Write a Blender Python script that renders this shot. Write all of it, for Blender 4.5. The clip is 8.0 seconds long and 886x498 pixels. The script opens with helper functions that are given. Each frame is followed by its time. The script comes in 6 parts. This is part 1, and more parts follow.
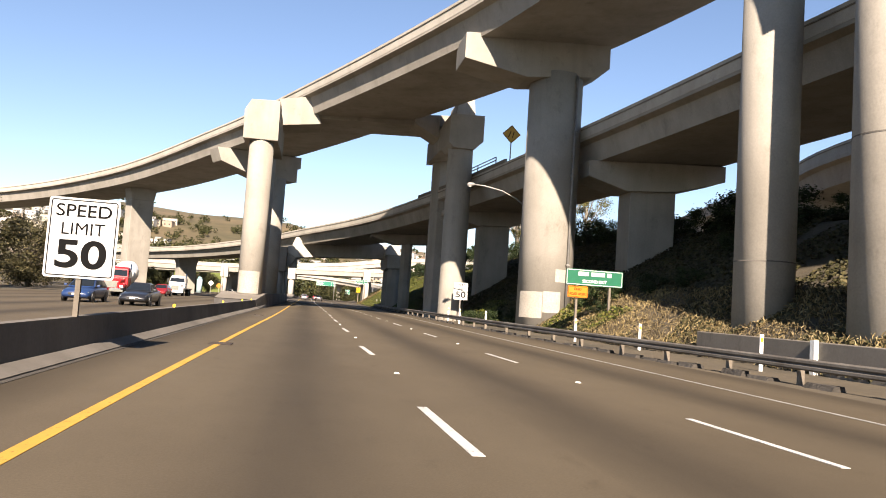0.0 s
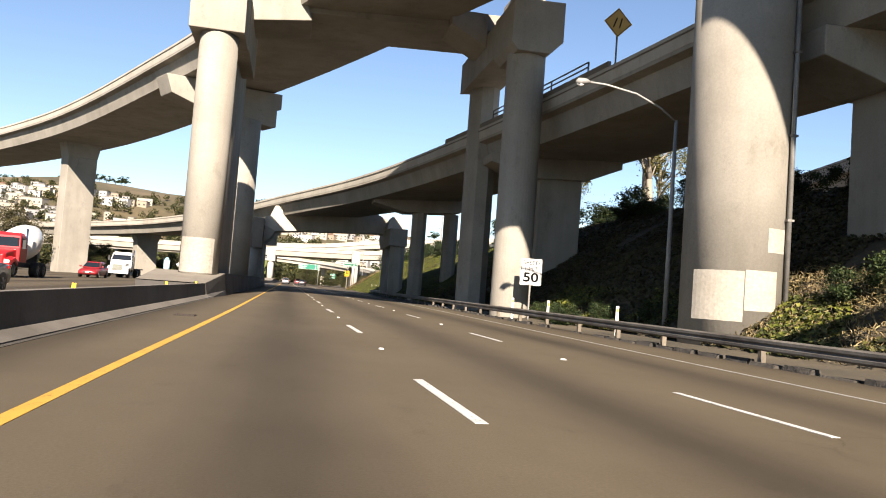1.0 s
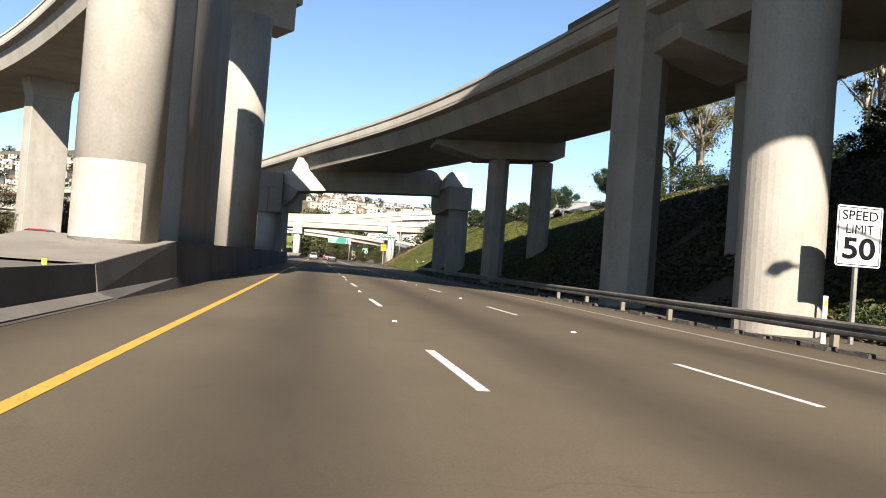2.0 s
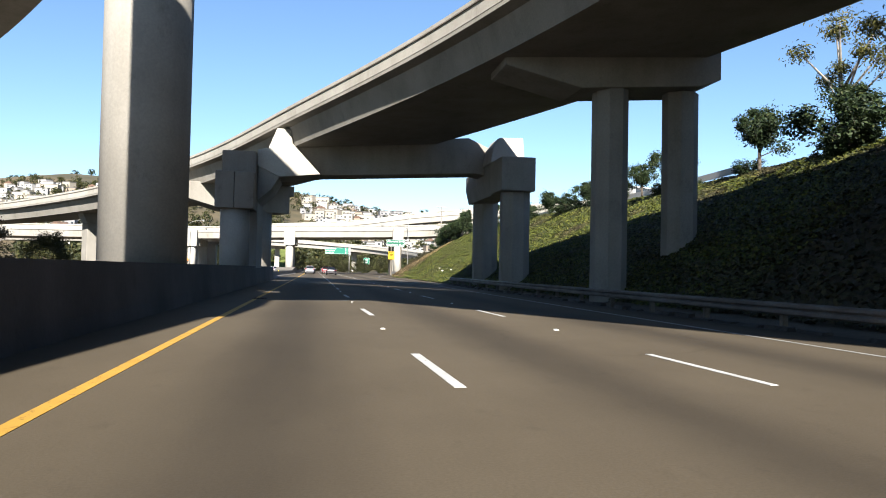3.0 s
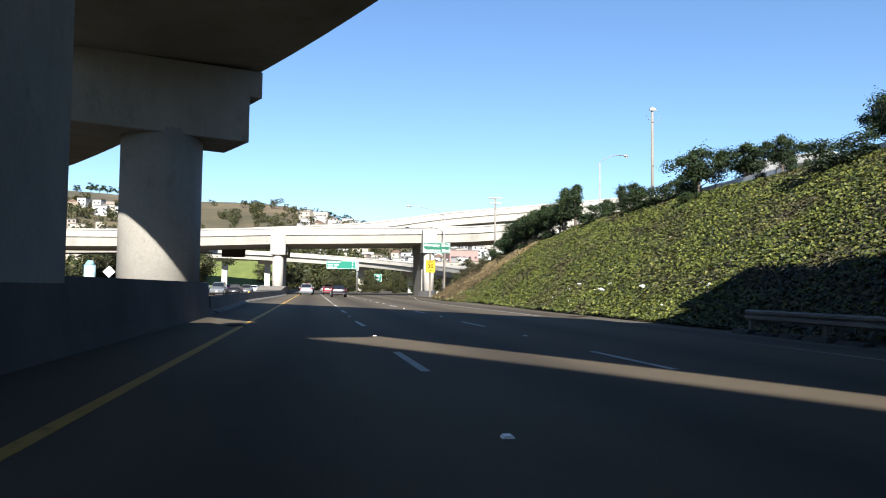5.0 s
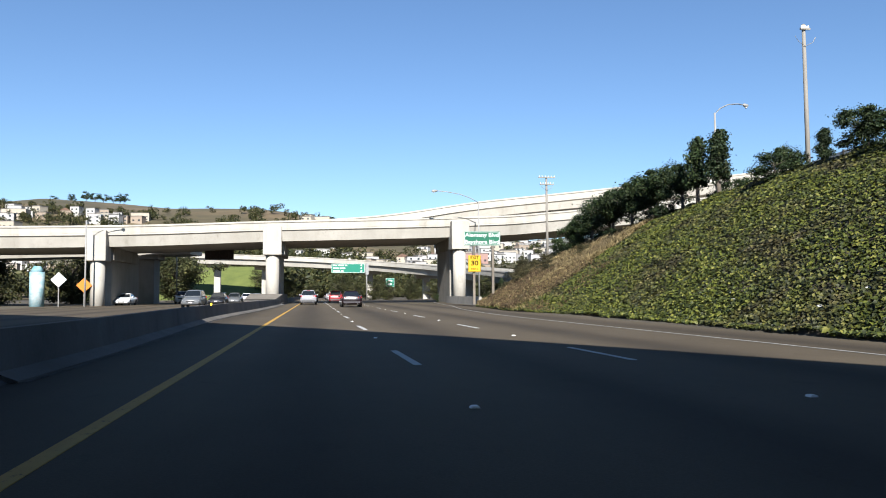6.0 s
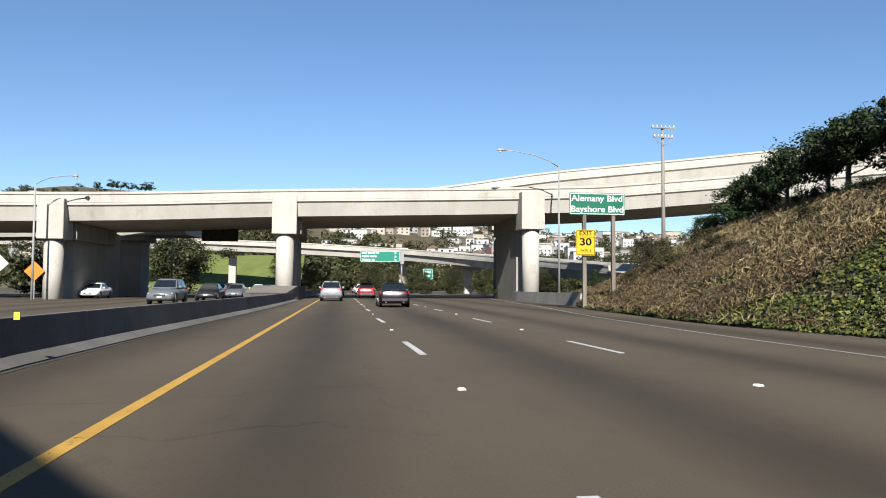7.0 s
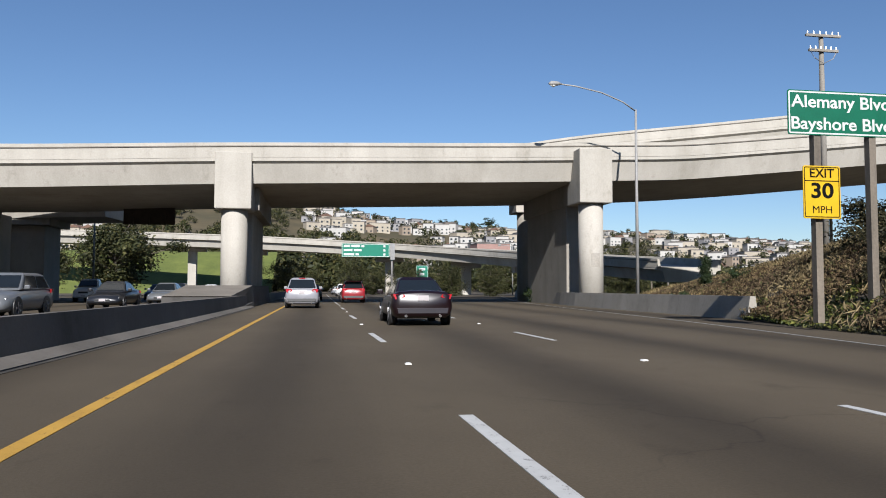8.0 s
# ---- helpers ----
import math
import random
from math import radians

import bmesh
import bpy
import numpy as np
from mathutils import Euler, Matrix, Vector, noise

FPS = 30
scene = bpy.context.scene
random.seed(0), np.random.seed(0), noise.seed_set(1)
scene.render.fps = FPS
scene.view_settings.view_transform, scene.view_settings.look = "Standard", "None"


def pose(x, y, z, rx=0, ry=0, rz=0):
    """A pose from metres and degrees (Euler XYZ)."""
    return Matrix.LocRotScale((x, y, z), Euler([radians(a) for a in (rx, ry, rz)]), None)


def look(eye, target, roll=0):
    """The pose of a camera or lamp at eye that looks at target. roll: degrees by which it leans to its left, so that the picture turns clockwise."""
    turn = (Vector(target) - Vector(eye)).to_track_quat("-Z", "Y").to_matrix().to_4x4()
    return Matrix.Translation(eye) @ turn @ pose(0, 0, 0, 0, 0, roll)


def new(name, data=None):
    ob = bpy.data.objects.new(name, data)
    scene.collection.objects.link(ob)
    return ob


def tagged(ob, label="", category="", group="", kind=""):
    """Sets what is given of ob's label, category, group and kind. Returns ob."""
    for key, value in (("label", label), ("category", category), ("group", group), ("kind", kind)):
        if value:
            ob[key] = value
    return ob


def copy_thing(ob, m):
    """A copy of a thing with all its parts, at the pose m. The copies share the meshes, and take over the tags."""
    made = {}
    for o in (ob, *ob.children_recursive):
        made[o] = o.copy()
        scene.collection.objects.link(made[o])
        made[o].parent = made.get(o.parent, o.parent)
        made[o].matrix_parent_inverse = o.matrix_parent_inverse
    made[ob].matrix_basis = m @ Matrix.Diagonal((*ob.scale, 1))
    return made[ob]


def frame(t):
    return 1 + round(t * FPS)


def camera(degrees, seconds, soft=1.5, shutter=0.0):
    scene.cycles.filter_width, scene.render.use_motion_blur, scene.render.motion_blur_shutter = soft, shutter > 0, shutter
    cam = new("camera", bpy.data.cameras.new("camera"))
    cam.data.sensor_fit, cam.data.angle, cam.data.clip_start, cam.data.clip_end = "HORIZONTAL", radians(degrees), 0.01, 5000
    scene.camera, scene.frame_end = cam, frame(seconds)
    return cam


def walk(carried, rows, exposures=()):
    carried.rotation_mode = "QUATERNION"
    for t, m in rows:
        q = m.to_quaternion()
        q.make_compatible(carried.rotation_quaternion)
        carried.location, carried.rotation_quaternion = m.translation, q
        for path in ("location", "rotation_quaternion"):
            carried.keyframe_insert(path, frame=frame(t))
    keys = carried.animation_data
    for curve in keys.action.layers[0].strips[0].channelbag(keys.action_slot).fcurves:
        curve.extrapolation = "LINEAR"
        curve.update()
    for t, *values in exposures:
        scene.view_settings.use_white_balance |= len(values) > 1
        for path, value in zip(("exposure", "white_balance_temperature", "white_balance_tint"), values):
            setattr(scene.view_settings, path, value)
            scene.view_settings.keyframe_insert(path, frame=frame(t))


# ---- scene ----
cam = camera(60.8, 8.0, soft=1.0)
PATH = [
    (0, (-1.833, -0.027, 1.379), (-1.486, 1.937, 1.525), 3.9),
    (0.5, (-1.813, 12.233, 1.259), (-1.442, 14.194, 1.391), 3.6),
    (1, (-1.861, 24.544, 1.177), (-1.464, 26.501, 1.289), 4.3),
    (1.5, (-1.809, 36.782, 1.203), (-1.487, 38.755, 1.251), 5.4),
    (2, (-1.613, 48.526, 1.191), (-1.284, 50.498, 1.231), 4.3),
    (3.5, (-1.395, 84.091, 1.213), (-1.063, 86.062, 1.287), 0.4),
    (4, (-1.395, 95.556, 1.15), (-1.066, 97.527, 1.237), 0.4),
    (5.5, (-1.541, 130.009, 1.117), (-1.194, 131.976, 1.232), 0.7),
    (6, (-1.559, 141.253, 1.117), (-1.223, 143.221, 1.236), -0.4),
    (6.5, (-1.505, 152.644, 1.152), (-1.229, 154.622, 1.268), -0.1),
    (7, (-1.399, 164.291, 1.177), (-1.132, 166.271, 1.279), 0.3),
    (7.5, (-1.371, 175.609, 1.153), (-1.091, 177.586, 1.256), -0.0),
    (8, (-1.306, 186.297, 1.11), (-0.982, 188.268, 1.214), 0.1),
]
walk(cam, [(t, look(eye, target, roll)) for t, eye, target, roll in PATH],
     exposures=[(0, 1.89, 7100, 18), (1, 1.84, 6900, 15), (2, 1.85, 6450, 12), (3.5, 1.78, 5850, 10), (4.2, 1.76, 5750, 10), (5.5, 1.58, 5850, 10), (6.5, 1.27, 5750, 10), (7, 1.24, 5850, 10), (8, 0.86, 5750, 12)])

# ---- light ----
SUN = Vector((-0.088, -1.0, 0.0)).normalized()
SUN_ELEV = radians(32.8)
world = bpy.data.worlds.new("sky")
scene.world = world
world.use_nodes = True
wn, wl = world.node_tree.nodes, world.node_tree.links
sky = wn.new("ShaderNodeTexSky")
sky.sky_type, sky.sun_disc = "NISHITA", False
sky.sun_elevation, sky.sun_rotation = SUN_ELEV, math.atan2(SUN.x, SUN.y)
sky.air_density, sky.dust_density, sky.ozone_density = 1.0, 0.05, 3.5
wl.new(sky.outputs[0], wn["Background"].inputs[0])
wn["Background"].inputs[1].default_value = 0.05
sun_data = bpy.data.lights.new("sun", "SUN")
sun_data.energy, sun_data.angle, sun_data.color = 5.0, radians(0.5), (1.0, 0.91, 0.78)
sun = new("sun", sun_data)
toward = Vector((SUN.x * math.cos(SUN_ELEV), SUN.y * math.cos(SUN_ELEV), math.sin(SUN_ELEV)))
sun.matrix_world = look(toward * 300, (0, 0, 0))

# ---- materials ----
def material(name, rough=0.8, metal=0.0):
    m = bpy.data.materials.new(name)
    m.use_nodes = True
    b = m.node_tree.nodes["Principled BSDF"]
    b.inputs["Roughness"].default_value, b.inputs["Metallic"].default_value = rough, metal
    return m, m.node_tree.nodes, m.node_tree.links, b


def ramp(nodes, links, source, stops):
    r = nodes.new("ShaderNodeValToRGB")
    while len(r.color_ramp.elements) < len(stops):
        r.color_ramp.elements.new(0.5)
    for e, (p, c) in zip(r.color_ramp.elements, stops):
        e.position, e.color = p, (*c, 1)
    links.new(source, r.inputs[0])
    return r.outputs[0]


def mix(nodes, links, fac, a, b, mode="MIX"):
    n = nodes.new("ShaderNodeMix")
    n.data_type, n.blend_type = "RGBA", mode
    for sock, v in ((n.inputs[0], fac), (n.inputs[6], a), (n.inputs[7], b)):
        if isinstance(v, (int, float)):
            sock.default_value = v
        elif isinstance(v, tuple):
            sock.default_value = (*v, 1)
        else:
            links.new(v, sock)
    return n.outputs[2]


def grain(nodes, links, scale, detail=6, stretch=(1, 1, 1), rough=0.6):
    geo = nodes.new("ShaderNodeNewGeometry")
    mp = nodes.new("ShaderNodeMapping")
    mp.inputs["Scale"].default_value = stretch
    links.new(geo.outputs["Position"], mp.inputs[0])
    n = nodes.new("ShaderNodeTexNoise")
    n.inputs["Scale"].default_value, n.inputs["Detail"].default_value, n.inputs["Roughness"].default_value = scale, detail, rough
    links.new(mp.outputs[0], n.inputs["Vector"])
    return n.outputs[0]


def bump(nodes, links, b, height, strength, distance):
    n = nodes.new("ShaderNodeBump")
    n.inputs["Strength"].default_value, n.inputs["Distance"].default_value = strength, distance
    links.new(height, n.inputs["Height"])
    links.new(n.outputs[0], b.inputs["Normal"])


def mottled(name, dark, light, scale=0.6, fine=9.0, rough=0.85, relief=0.3, stretch=(1, 1, 1), depth=0.02, metal=0.0):
    m, n, l, b = material(name, rough, metal)
    big = ramp(n, l, grain(n, l, scale, 5, stretch), [(0.3, dark), (0.7, light)])
    small = grain(n, l, fine, 8)
    tone = ramp(n, l, small, [(0.3, (0.8, 0.8, 0.8)), (0.7, (1.12, 1.12, 1.12))])
    l.new(mix(n, l, 1.0, big, tone, "MULTIPLY"), b.inputs["Base Color"])
    if relief:
        bump(n, l, b, small, relief, depth)
    return m


def plain(name, colour, rough=0.5, metal=0.0, coat=0.0):
    m, n, l, b = material(name, rough, metal)
    tone = ramp(n, l, grain(n, l, 3.0, 5), [(0.3, tuple(c * 0.9 for c in colour)), (0.7, tuple(min(1, c * 1.06) for c in colour))])
    l.new(tone, b.inputs["Base Color"])
    b.inputs["Coat Weight"].default_value = coat
    return m


def concrete_material(name, dark, light):
    m, n, l, b = material(name, 0.9)
    b.inputs["Specular IOR Level"].default_value = 0.25
    big = ramp(n, l, grain(n, l, 0.25, 4), [(0.3, dark), (0.7, light)])
    streak = ramp(n, l, grain(n, l, 0.8, 5, (1, 1, 0.10)), [(0.3, (0.74, 0.73, 0.70)), (0.55, (1.0, 1.0, 1.0))])
    fine = grain(n, l, 12.0, 8)
    tone = ramp(n, l, fine, [(0.3, (0.9, 0.9, 0.9)), (0.7, (1.06, 1.06, 1.06))])
    blot = ramp(n, l, grain(n, l, 1.1, 9, (1, 1, 0.6), 0.75), [(0.30, (0.62, 0.61, 0.58)), (0.44, (1.0, 1.0, 1.0)), (0.66, (1.0, 1.0, 1.0)), (0.80, (1.14, 1.13, 1.10))])
    base = mix(n, l, 0.6, mix(n, l, 0.55, big, streak, "MULTIPLY"), blot, "MULTIPLY")
    l.new(mix(n, l, 1.0, base, tone, "MULTIPLY"), b.inputs["Base Color"])
    bump(n, l, b, fine, 0.25, 0.02)
    return m


CONCRETE = concrete_material("concrete", (0.2132, 0.1975, 0.1688), (0.2915, 0.2723, 0.2366))
CONCRETE_PALE = concrete_material("pale_concrete", (0.3219, 0.3019, 0.2610), (0.3992, 0.3750, 0.3289))
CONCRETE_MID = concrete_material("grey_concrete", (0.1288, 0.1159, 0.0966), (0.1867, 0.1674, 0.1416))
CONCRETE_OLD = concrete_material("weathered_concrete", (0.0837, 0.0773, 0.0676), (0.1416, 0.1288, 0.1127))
# darkest of the concretes, for the pier guards and their flares
CONCRETE_DARK = concrete_material("dark_concrete", (0.040, 0.038, 0.036), (0.088, 0.083, 0.077))


def road_material():
    m, n, l, b = material("worn_road", 0.9)
    b.inputs["Specular IOR Level"].default_value = 0.2
    geo = n.new("ShaderNodeNewGeometry")
    sep = n.new("ShaderNodeSeparateXYZ")
    l.new(geo.outputs["Position"], sep.inputs[0])
    big = ramp(n, l, grain(n, l, 0.12, 4, (1, 0.25, 1)), [(0.3, (0.064, 0.0512, 0.0338)), (0.7, (0.081, 0.0648, 0.0432))])
    # oil-darkened middle of every lane
    shift = n.new("ShaderNodeMath"); shift.operation = "MULTIPLY_ADD"
    l.new(sep.outputs[0], shift.inputs[0]); shift.inputs[1].default_value = 2 * math.pi / 3.66; shift.inputs[2].default_value = 0.0
    cosn = n.new("ShaderNodeMath"); cosn.operation = "COSINE"; l.new(shift.outputs[0], cosn.inputs[0])
    half = n.new("ShaderNodeMath"); half.operation = "MULTIPLY_ADD"
    l.new(cosn.outputs[0], half.inputs[0]); half.inputs[1].default_value = 0.36; half.inputs[2].default_value = 0.38
    wob = n.new("ShaderNodeMath"); wob.operation = "MULTIPLY_ADD"
    l.new(grain(n, l, 0.7, 4, (1, 0.08, 1)), wob.inputs[0]); wob.inputs[1].default_value = 0.4; l.new(half.outputs[0], wob.inputs[2])
    lane = ramp(n, l, wob.outputs[0], [(0.10, (0.44, 0.435, 0.44)), (0.34, (0.76, 0.757, 0.755)), (0.62, (1.0, 1.0, 0.995)), (0.95, (1.08, 1.08, 1.07))])
    patchy = ramp(n, l, grain(n, l, 0.35, 6, (1, 0.6, 1), 0.7), [(0.35, (0.88, 0.87, 0.86)), (0.65, (1.06, 1.06, 1.06))])
    lane = mix(n, l, 1.0, lane, patchy, "MULTIPLY")
    blot = ramp(n, l, grain(n, l, 2.2, 8, (1, 0.5, 1), 0.7), [(0.30, (0.74, 0.73, 0.72)), (0.42, (1.0, 1.0, 1.0)), (0.68, (1.0, 1.0, 1.0)), (0.8, (1.16, 1.15, 1.13))])
    lane = mix(n, l, 0.7, lane, blot, "MULTIPLY")
    vor = n.new("ShaderNodeTexVoronoi")
    vor.feature = "DISTANCE_TO_EDGE"
    vor.inputs["Scale"].default_value = 0.16
    warp = n.new("ShaderNodeVectorMath"); warp.operation = "MULTIPLY_ADD"
    wn2 = n.new("ShaderNodeTexNoise"); wn2.inputs["Scale"].default_value, wn2.inputs["Detail"].default_value = 0.8, 6
    l.new(geo.outputs["Position"], wn2.inputs["Vector"])
    l.new(wn2.outputs["Color"], warp.inputs[0]); warp.inputs[1].default_value = (1.6, 1.6, 0); l.new(geo.outputs["Position"], warp.inputs[2])
    l.new(warp.outputs[0], vor.inputs["Vector"])
    crack = ramp(n, l, vor.outputs["Distance"], [(0.0, (0.66, 0.65, 0.64)), (0.0016, (1.0, 1.0, 1.0))])
    worn = ramp(n, l, grain(n, l, 0.09, 3), [(0.56, (0, 0, 0)), (0.63, (1, 1, 1))])
    lane = mix(n, l, 1.0, lane, mix(n, l, worn, (1.0, 1.0, 1.0), crack), "MULTIPLY")
    fine = grain(n, l, 40.0, 6)
    tone = ramp(n, l, fine, [(0.25, (0.8, 0.8, 0.8)), (0.75, (1.15, 1.15, 1.15))])
    l.new(mix(n, l, 1.0, mix(n, l, 1.0, big, lane, "MULTIPLY"), tone, "MULTIPLY"), b.inputs["Base Color"])
    bump(n, l, b, fine, 0.3, 0.01)
    return m


ROAD = road_material()
SOIL = mottled("dry_soil", (0.0322, 0.0271, 0.0161), (0.0837, 0.0644, 0.0386), 0.15, 3.0, 0.95, 0.6, depth=0.1)


def road_paint(name, dark, light):
    m, n, l, b = material(name, 0.8)
    big = ramp(n, l, grain(n, l, 2.0, 5), [(0.3, dark), (0.7, light)])
    chips = ramp(n, l, grain(n, l, 9.0, 9, (1, 0.6, 1), 0.8), [(0.36, (0.06, 0.05, 0.04)), (0.44, (1, 1, 1))])
    l.new(mix(n, l, 0.75, big, chips, "MULTIPLY"), b.inputs["Base Color"])
    return m


PAINT_WHITE = road_paint("white_road_paint", (0.3219, 0.3219, 0.3090), (0.4249, 0.4249, 0.4120))
PAINT_WORN = road_paint("worn_road_paint", (0.17, 0.165, 0.15), (0.27, 0.265, 0.245))
PAINT_YELLOW = road_paint("yellow_road_paint", (0.3219, 0.1803, 0.0193), (0.3992, 0.2318, 0.0258))
STEEL = mottled("galvanised_steel", (0.1392, 0.1348, 0.1261), (0.2436, 0.2349, 0.2175), 1.5, 20.0, 0.6, 0.1, metal=0.4)

# ---- mesh helpers ----
def link_mesh(name, bm, mat, parent=None, label="", smooth=False, bevel=0.0):
    me = bpy.data.meshes.new(name)
    bmesh.ops.recalc_face_normals(bm, faces=bm.faces)
    if smooth:
        for f in bm.faces:
            f.smooth = True
    bm.to_mesh(me)
    bm.free()
    me.materials.append(mat)
    ob = new(name, me)
    if parent is not None:
        ob.parent = parent
    if label:
        ob["label"] = label
    if bevel:
        mod = ob.modifiers.new("bevel", "BEVEL")
        mod.width, mod.segments, mod.limit_method = bevel, 2, "ANGLE"
    return ob


def part(name, bm, mat, parent, label="", smooth=False, bevel=0.0):
    return link_mesh(name, bm, mat, parent, label, smooth, bevel)


def thing(name, label, category, at=(0, 0, 0), turn=0.0, group="", kind=""):
    ob = tagged(new(name), label, category, group, kind)
    ob.matrix_world = pose(*at, 0, 0, turn)
    return ob


def add_box(bm, x0, x1, y0, y1, z0, z1, m=None):
    r = bmesh.ops.create_cube(bm, size=1)
    bmesh.ops.transform(bm, matrix=(m or Matrix()) @ Matrix.Translation(((x0 + x1) / 2, (y0 + y1) / 2, (z0 + z1) / 2)) @ Matrix.Diagonal((x1 - x0, y1 - y0, z1 - z0, 1)), verts=r["verts"])
    return r["verts"]


def box(x0, x1, y0, y1, z0, z1, m=None):
    bm = bmesh.new()
    add_box(bm, x0, x1, y0, y1, z0, z1, m)
    return bm


def add_cyl(bm, r0, r1, z0, z1, sides=24, m=None, caps=True):
    r = bmesh.ops.create_cone(bm, cap_ends=caps, segments=sides, radius1=r0, radius2=r1, depth=z1 - z0)
    bmesh.ops.transform(bm, matrix=(m or Matrix()) @ Matrix.Translation((0, 0, (z0 + z1) / 2)), verts=r["verts"])
    return r["verts"]


def cyl(r0, r1, z0, z1, sides=24, m=None):
    bm = bmesh.new()
    add_cyl(bm, r0, r1, z0, z1, sides, m)
    return bm


def prism(points, y0, y1, m=None):
    """An outline in x and z, drawn out from y0 to y1."""
    bm = bmesh.new()
    a = [bm.verts.new((x, y0, z)) for x, z in points]
    b = [bm.verts.new((x, y1, z)) for x, z in points]
    k = len(points)
    bm.faces.new(a)
    bm.faces.new(b[::-1])
    for i in range(k):
        bm.faces.new((a[i], b[i], b[(i + 1) % k], a[(i + 1) % k]))
    if m is not None:
        bmesh.ops.transform(bm, matrix=m, verts=bm.verts)
    return bm


def spline(points, step=2.0):
    """A smooth curve through the points (Catmull-Rom), with its sideways vectors."""
    p = [Vector(q) for q in points]
    p = [2 * p[0] - p[1]] + p + [2 * p[-1] - p[-2]]
    out = []
    for i in range(1, len(p) - 2):
        k = max(2, int((p[i + 1] - p[i]).length / step))
        for j in range(k):
            t = j / k
            a, b, c, d = p[i - 1], p[i], p[i + 1], p[i + 2]
            out.append(0.5 * (2 * b + (c - a) * t + (2 * a - 5 * b + 4 * c - d) * t * t + (3 * b - a - 3 * c + d) * t ** 3))
    out.append(p[-2].copy())
    side = []
    for i in range(len(out)):
        d = out[min(i + 1, len(out) - 1)] - out[max(i - 1, 0)]
        side.append(Vector((d.y, -d.x, 0)).normalized())
    return out, side


def sweep(points, outline, closed=True, step=2.0):
    """An outline of (sideways, up) swept along the curve."""
    line, side = spline(points, step)
    bm = bmesh.new()
    rings = [[bm.verts.new(p + s * u + Vector((0, 0, v))) for u, v in outline] for p, s in zip(line, side)]
    k = len(outline)
    for r, q in zip(rings, rings[1:]):
        for i in range(k if closed else k - 1):
            bm.faces.new((r[i], r[(i + 1) % k], q[(i + 1) % k], q[i]))
    if closed:
        bm.faces.new(rings[0])
        bm.faces.new(rings[-1][::-1])
    return bm


# ---- ground ----
def lerp(table, v):
    for (a, p), (b, q) in zip(table, table[1:]):
        if v <= b:
            k = max(0.0, (v - a) / (b - a))
            return p + (q - p) * k
    return table[-1][1]


TOE = [(0, 15.0), (30, 13.6), (40, 13.0), (70, 12.3), (100, 11.5), (140, 11.1), (160, 11.3), (175, 11.7), (190, 11.2), (205, 12.5), (215, 14.8), (235, 19.0), (300, 40.0)]
CREST = [(0, 26.5), (60, 25.0), (110, 22.4), (140, 20.5), (180, 20.2), (205, 20.2), (220, 22.2), (240, 26.5), (300, 49.0)]
RISE = [(0, 7.3), (40, 7.4), (70, 8.1), (85, 7.8), (110, 6.9), (125, 6.6), (150, 6.7), (172, 6.7), (180, 6.3), (190, 5.5), (203, 4.7), (208, 4.2), (214, 3.3), (222, 2.3), (235, 1.4), (245, 1.0), (300, 0.0)]


def height(x, y):
    if x <= lerp(TOE, y):
        return 0.0
    k = min(1.0, (x - lerp(TOE, y)) / (lerp(CREST, y) - lerp(TOE, y)))
    return lerp(RISE, y) * (0.8 * k + 0.2 * math.sin(k * math.pi / 2))


def ground():
    xs = [-3000, -1000, -400, -200, -120, -80, -60, -45, -38, -30, -24, -20, -12, 6.9, 7.3, 8.5] + [9.5 + 0.75 * i for i in range(56)] + [55, 60, 70, 90, 130, 200, 400, 1000, 3000]
    ys = [-2000, -500, -100, -40, -20] + [-10 + 2.5 * i for i in range(134)] + [340, 360, 400, 500, 700, 1200, 4000]
    bm = bmesh.new()
    grid = [[bm.verts.new((x, y, height(x, y) - 0.03 + (0.12 * noise.noise(Vector((x * 0.6, y * 0.6, 0))) if x > lerp(TOE, y) + 0.5 else 0))) for x in xs] for y in ys]
    for r, q in zip(grid, grid[1:]):
        for i in range(len(xs) - 1):
            bm.faces.new((r[i], r[i + 1], q[i + 1], q[i]))
    return tagged(link_mesh("ground", bm, SOIL, smooth=True), "dry brown soil with a bank rising beside the freeway", "ground", kind="structure")


ground()

def strip(name, line, width, mat, label, z=0.0, category="road marking", kind="structure", thick=0.006):
    bm = sweep([(x, y, z) for x, y in line], [(-width / 2, 0), (width / 2, 0), (width / 2, thick), (-width / 2, thick)], step=4)
    return tagged(link_mesh(name, bm, mat), label, category, kind=kind)


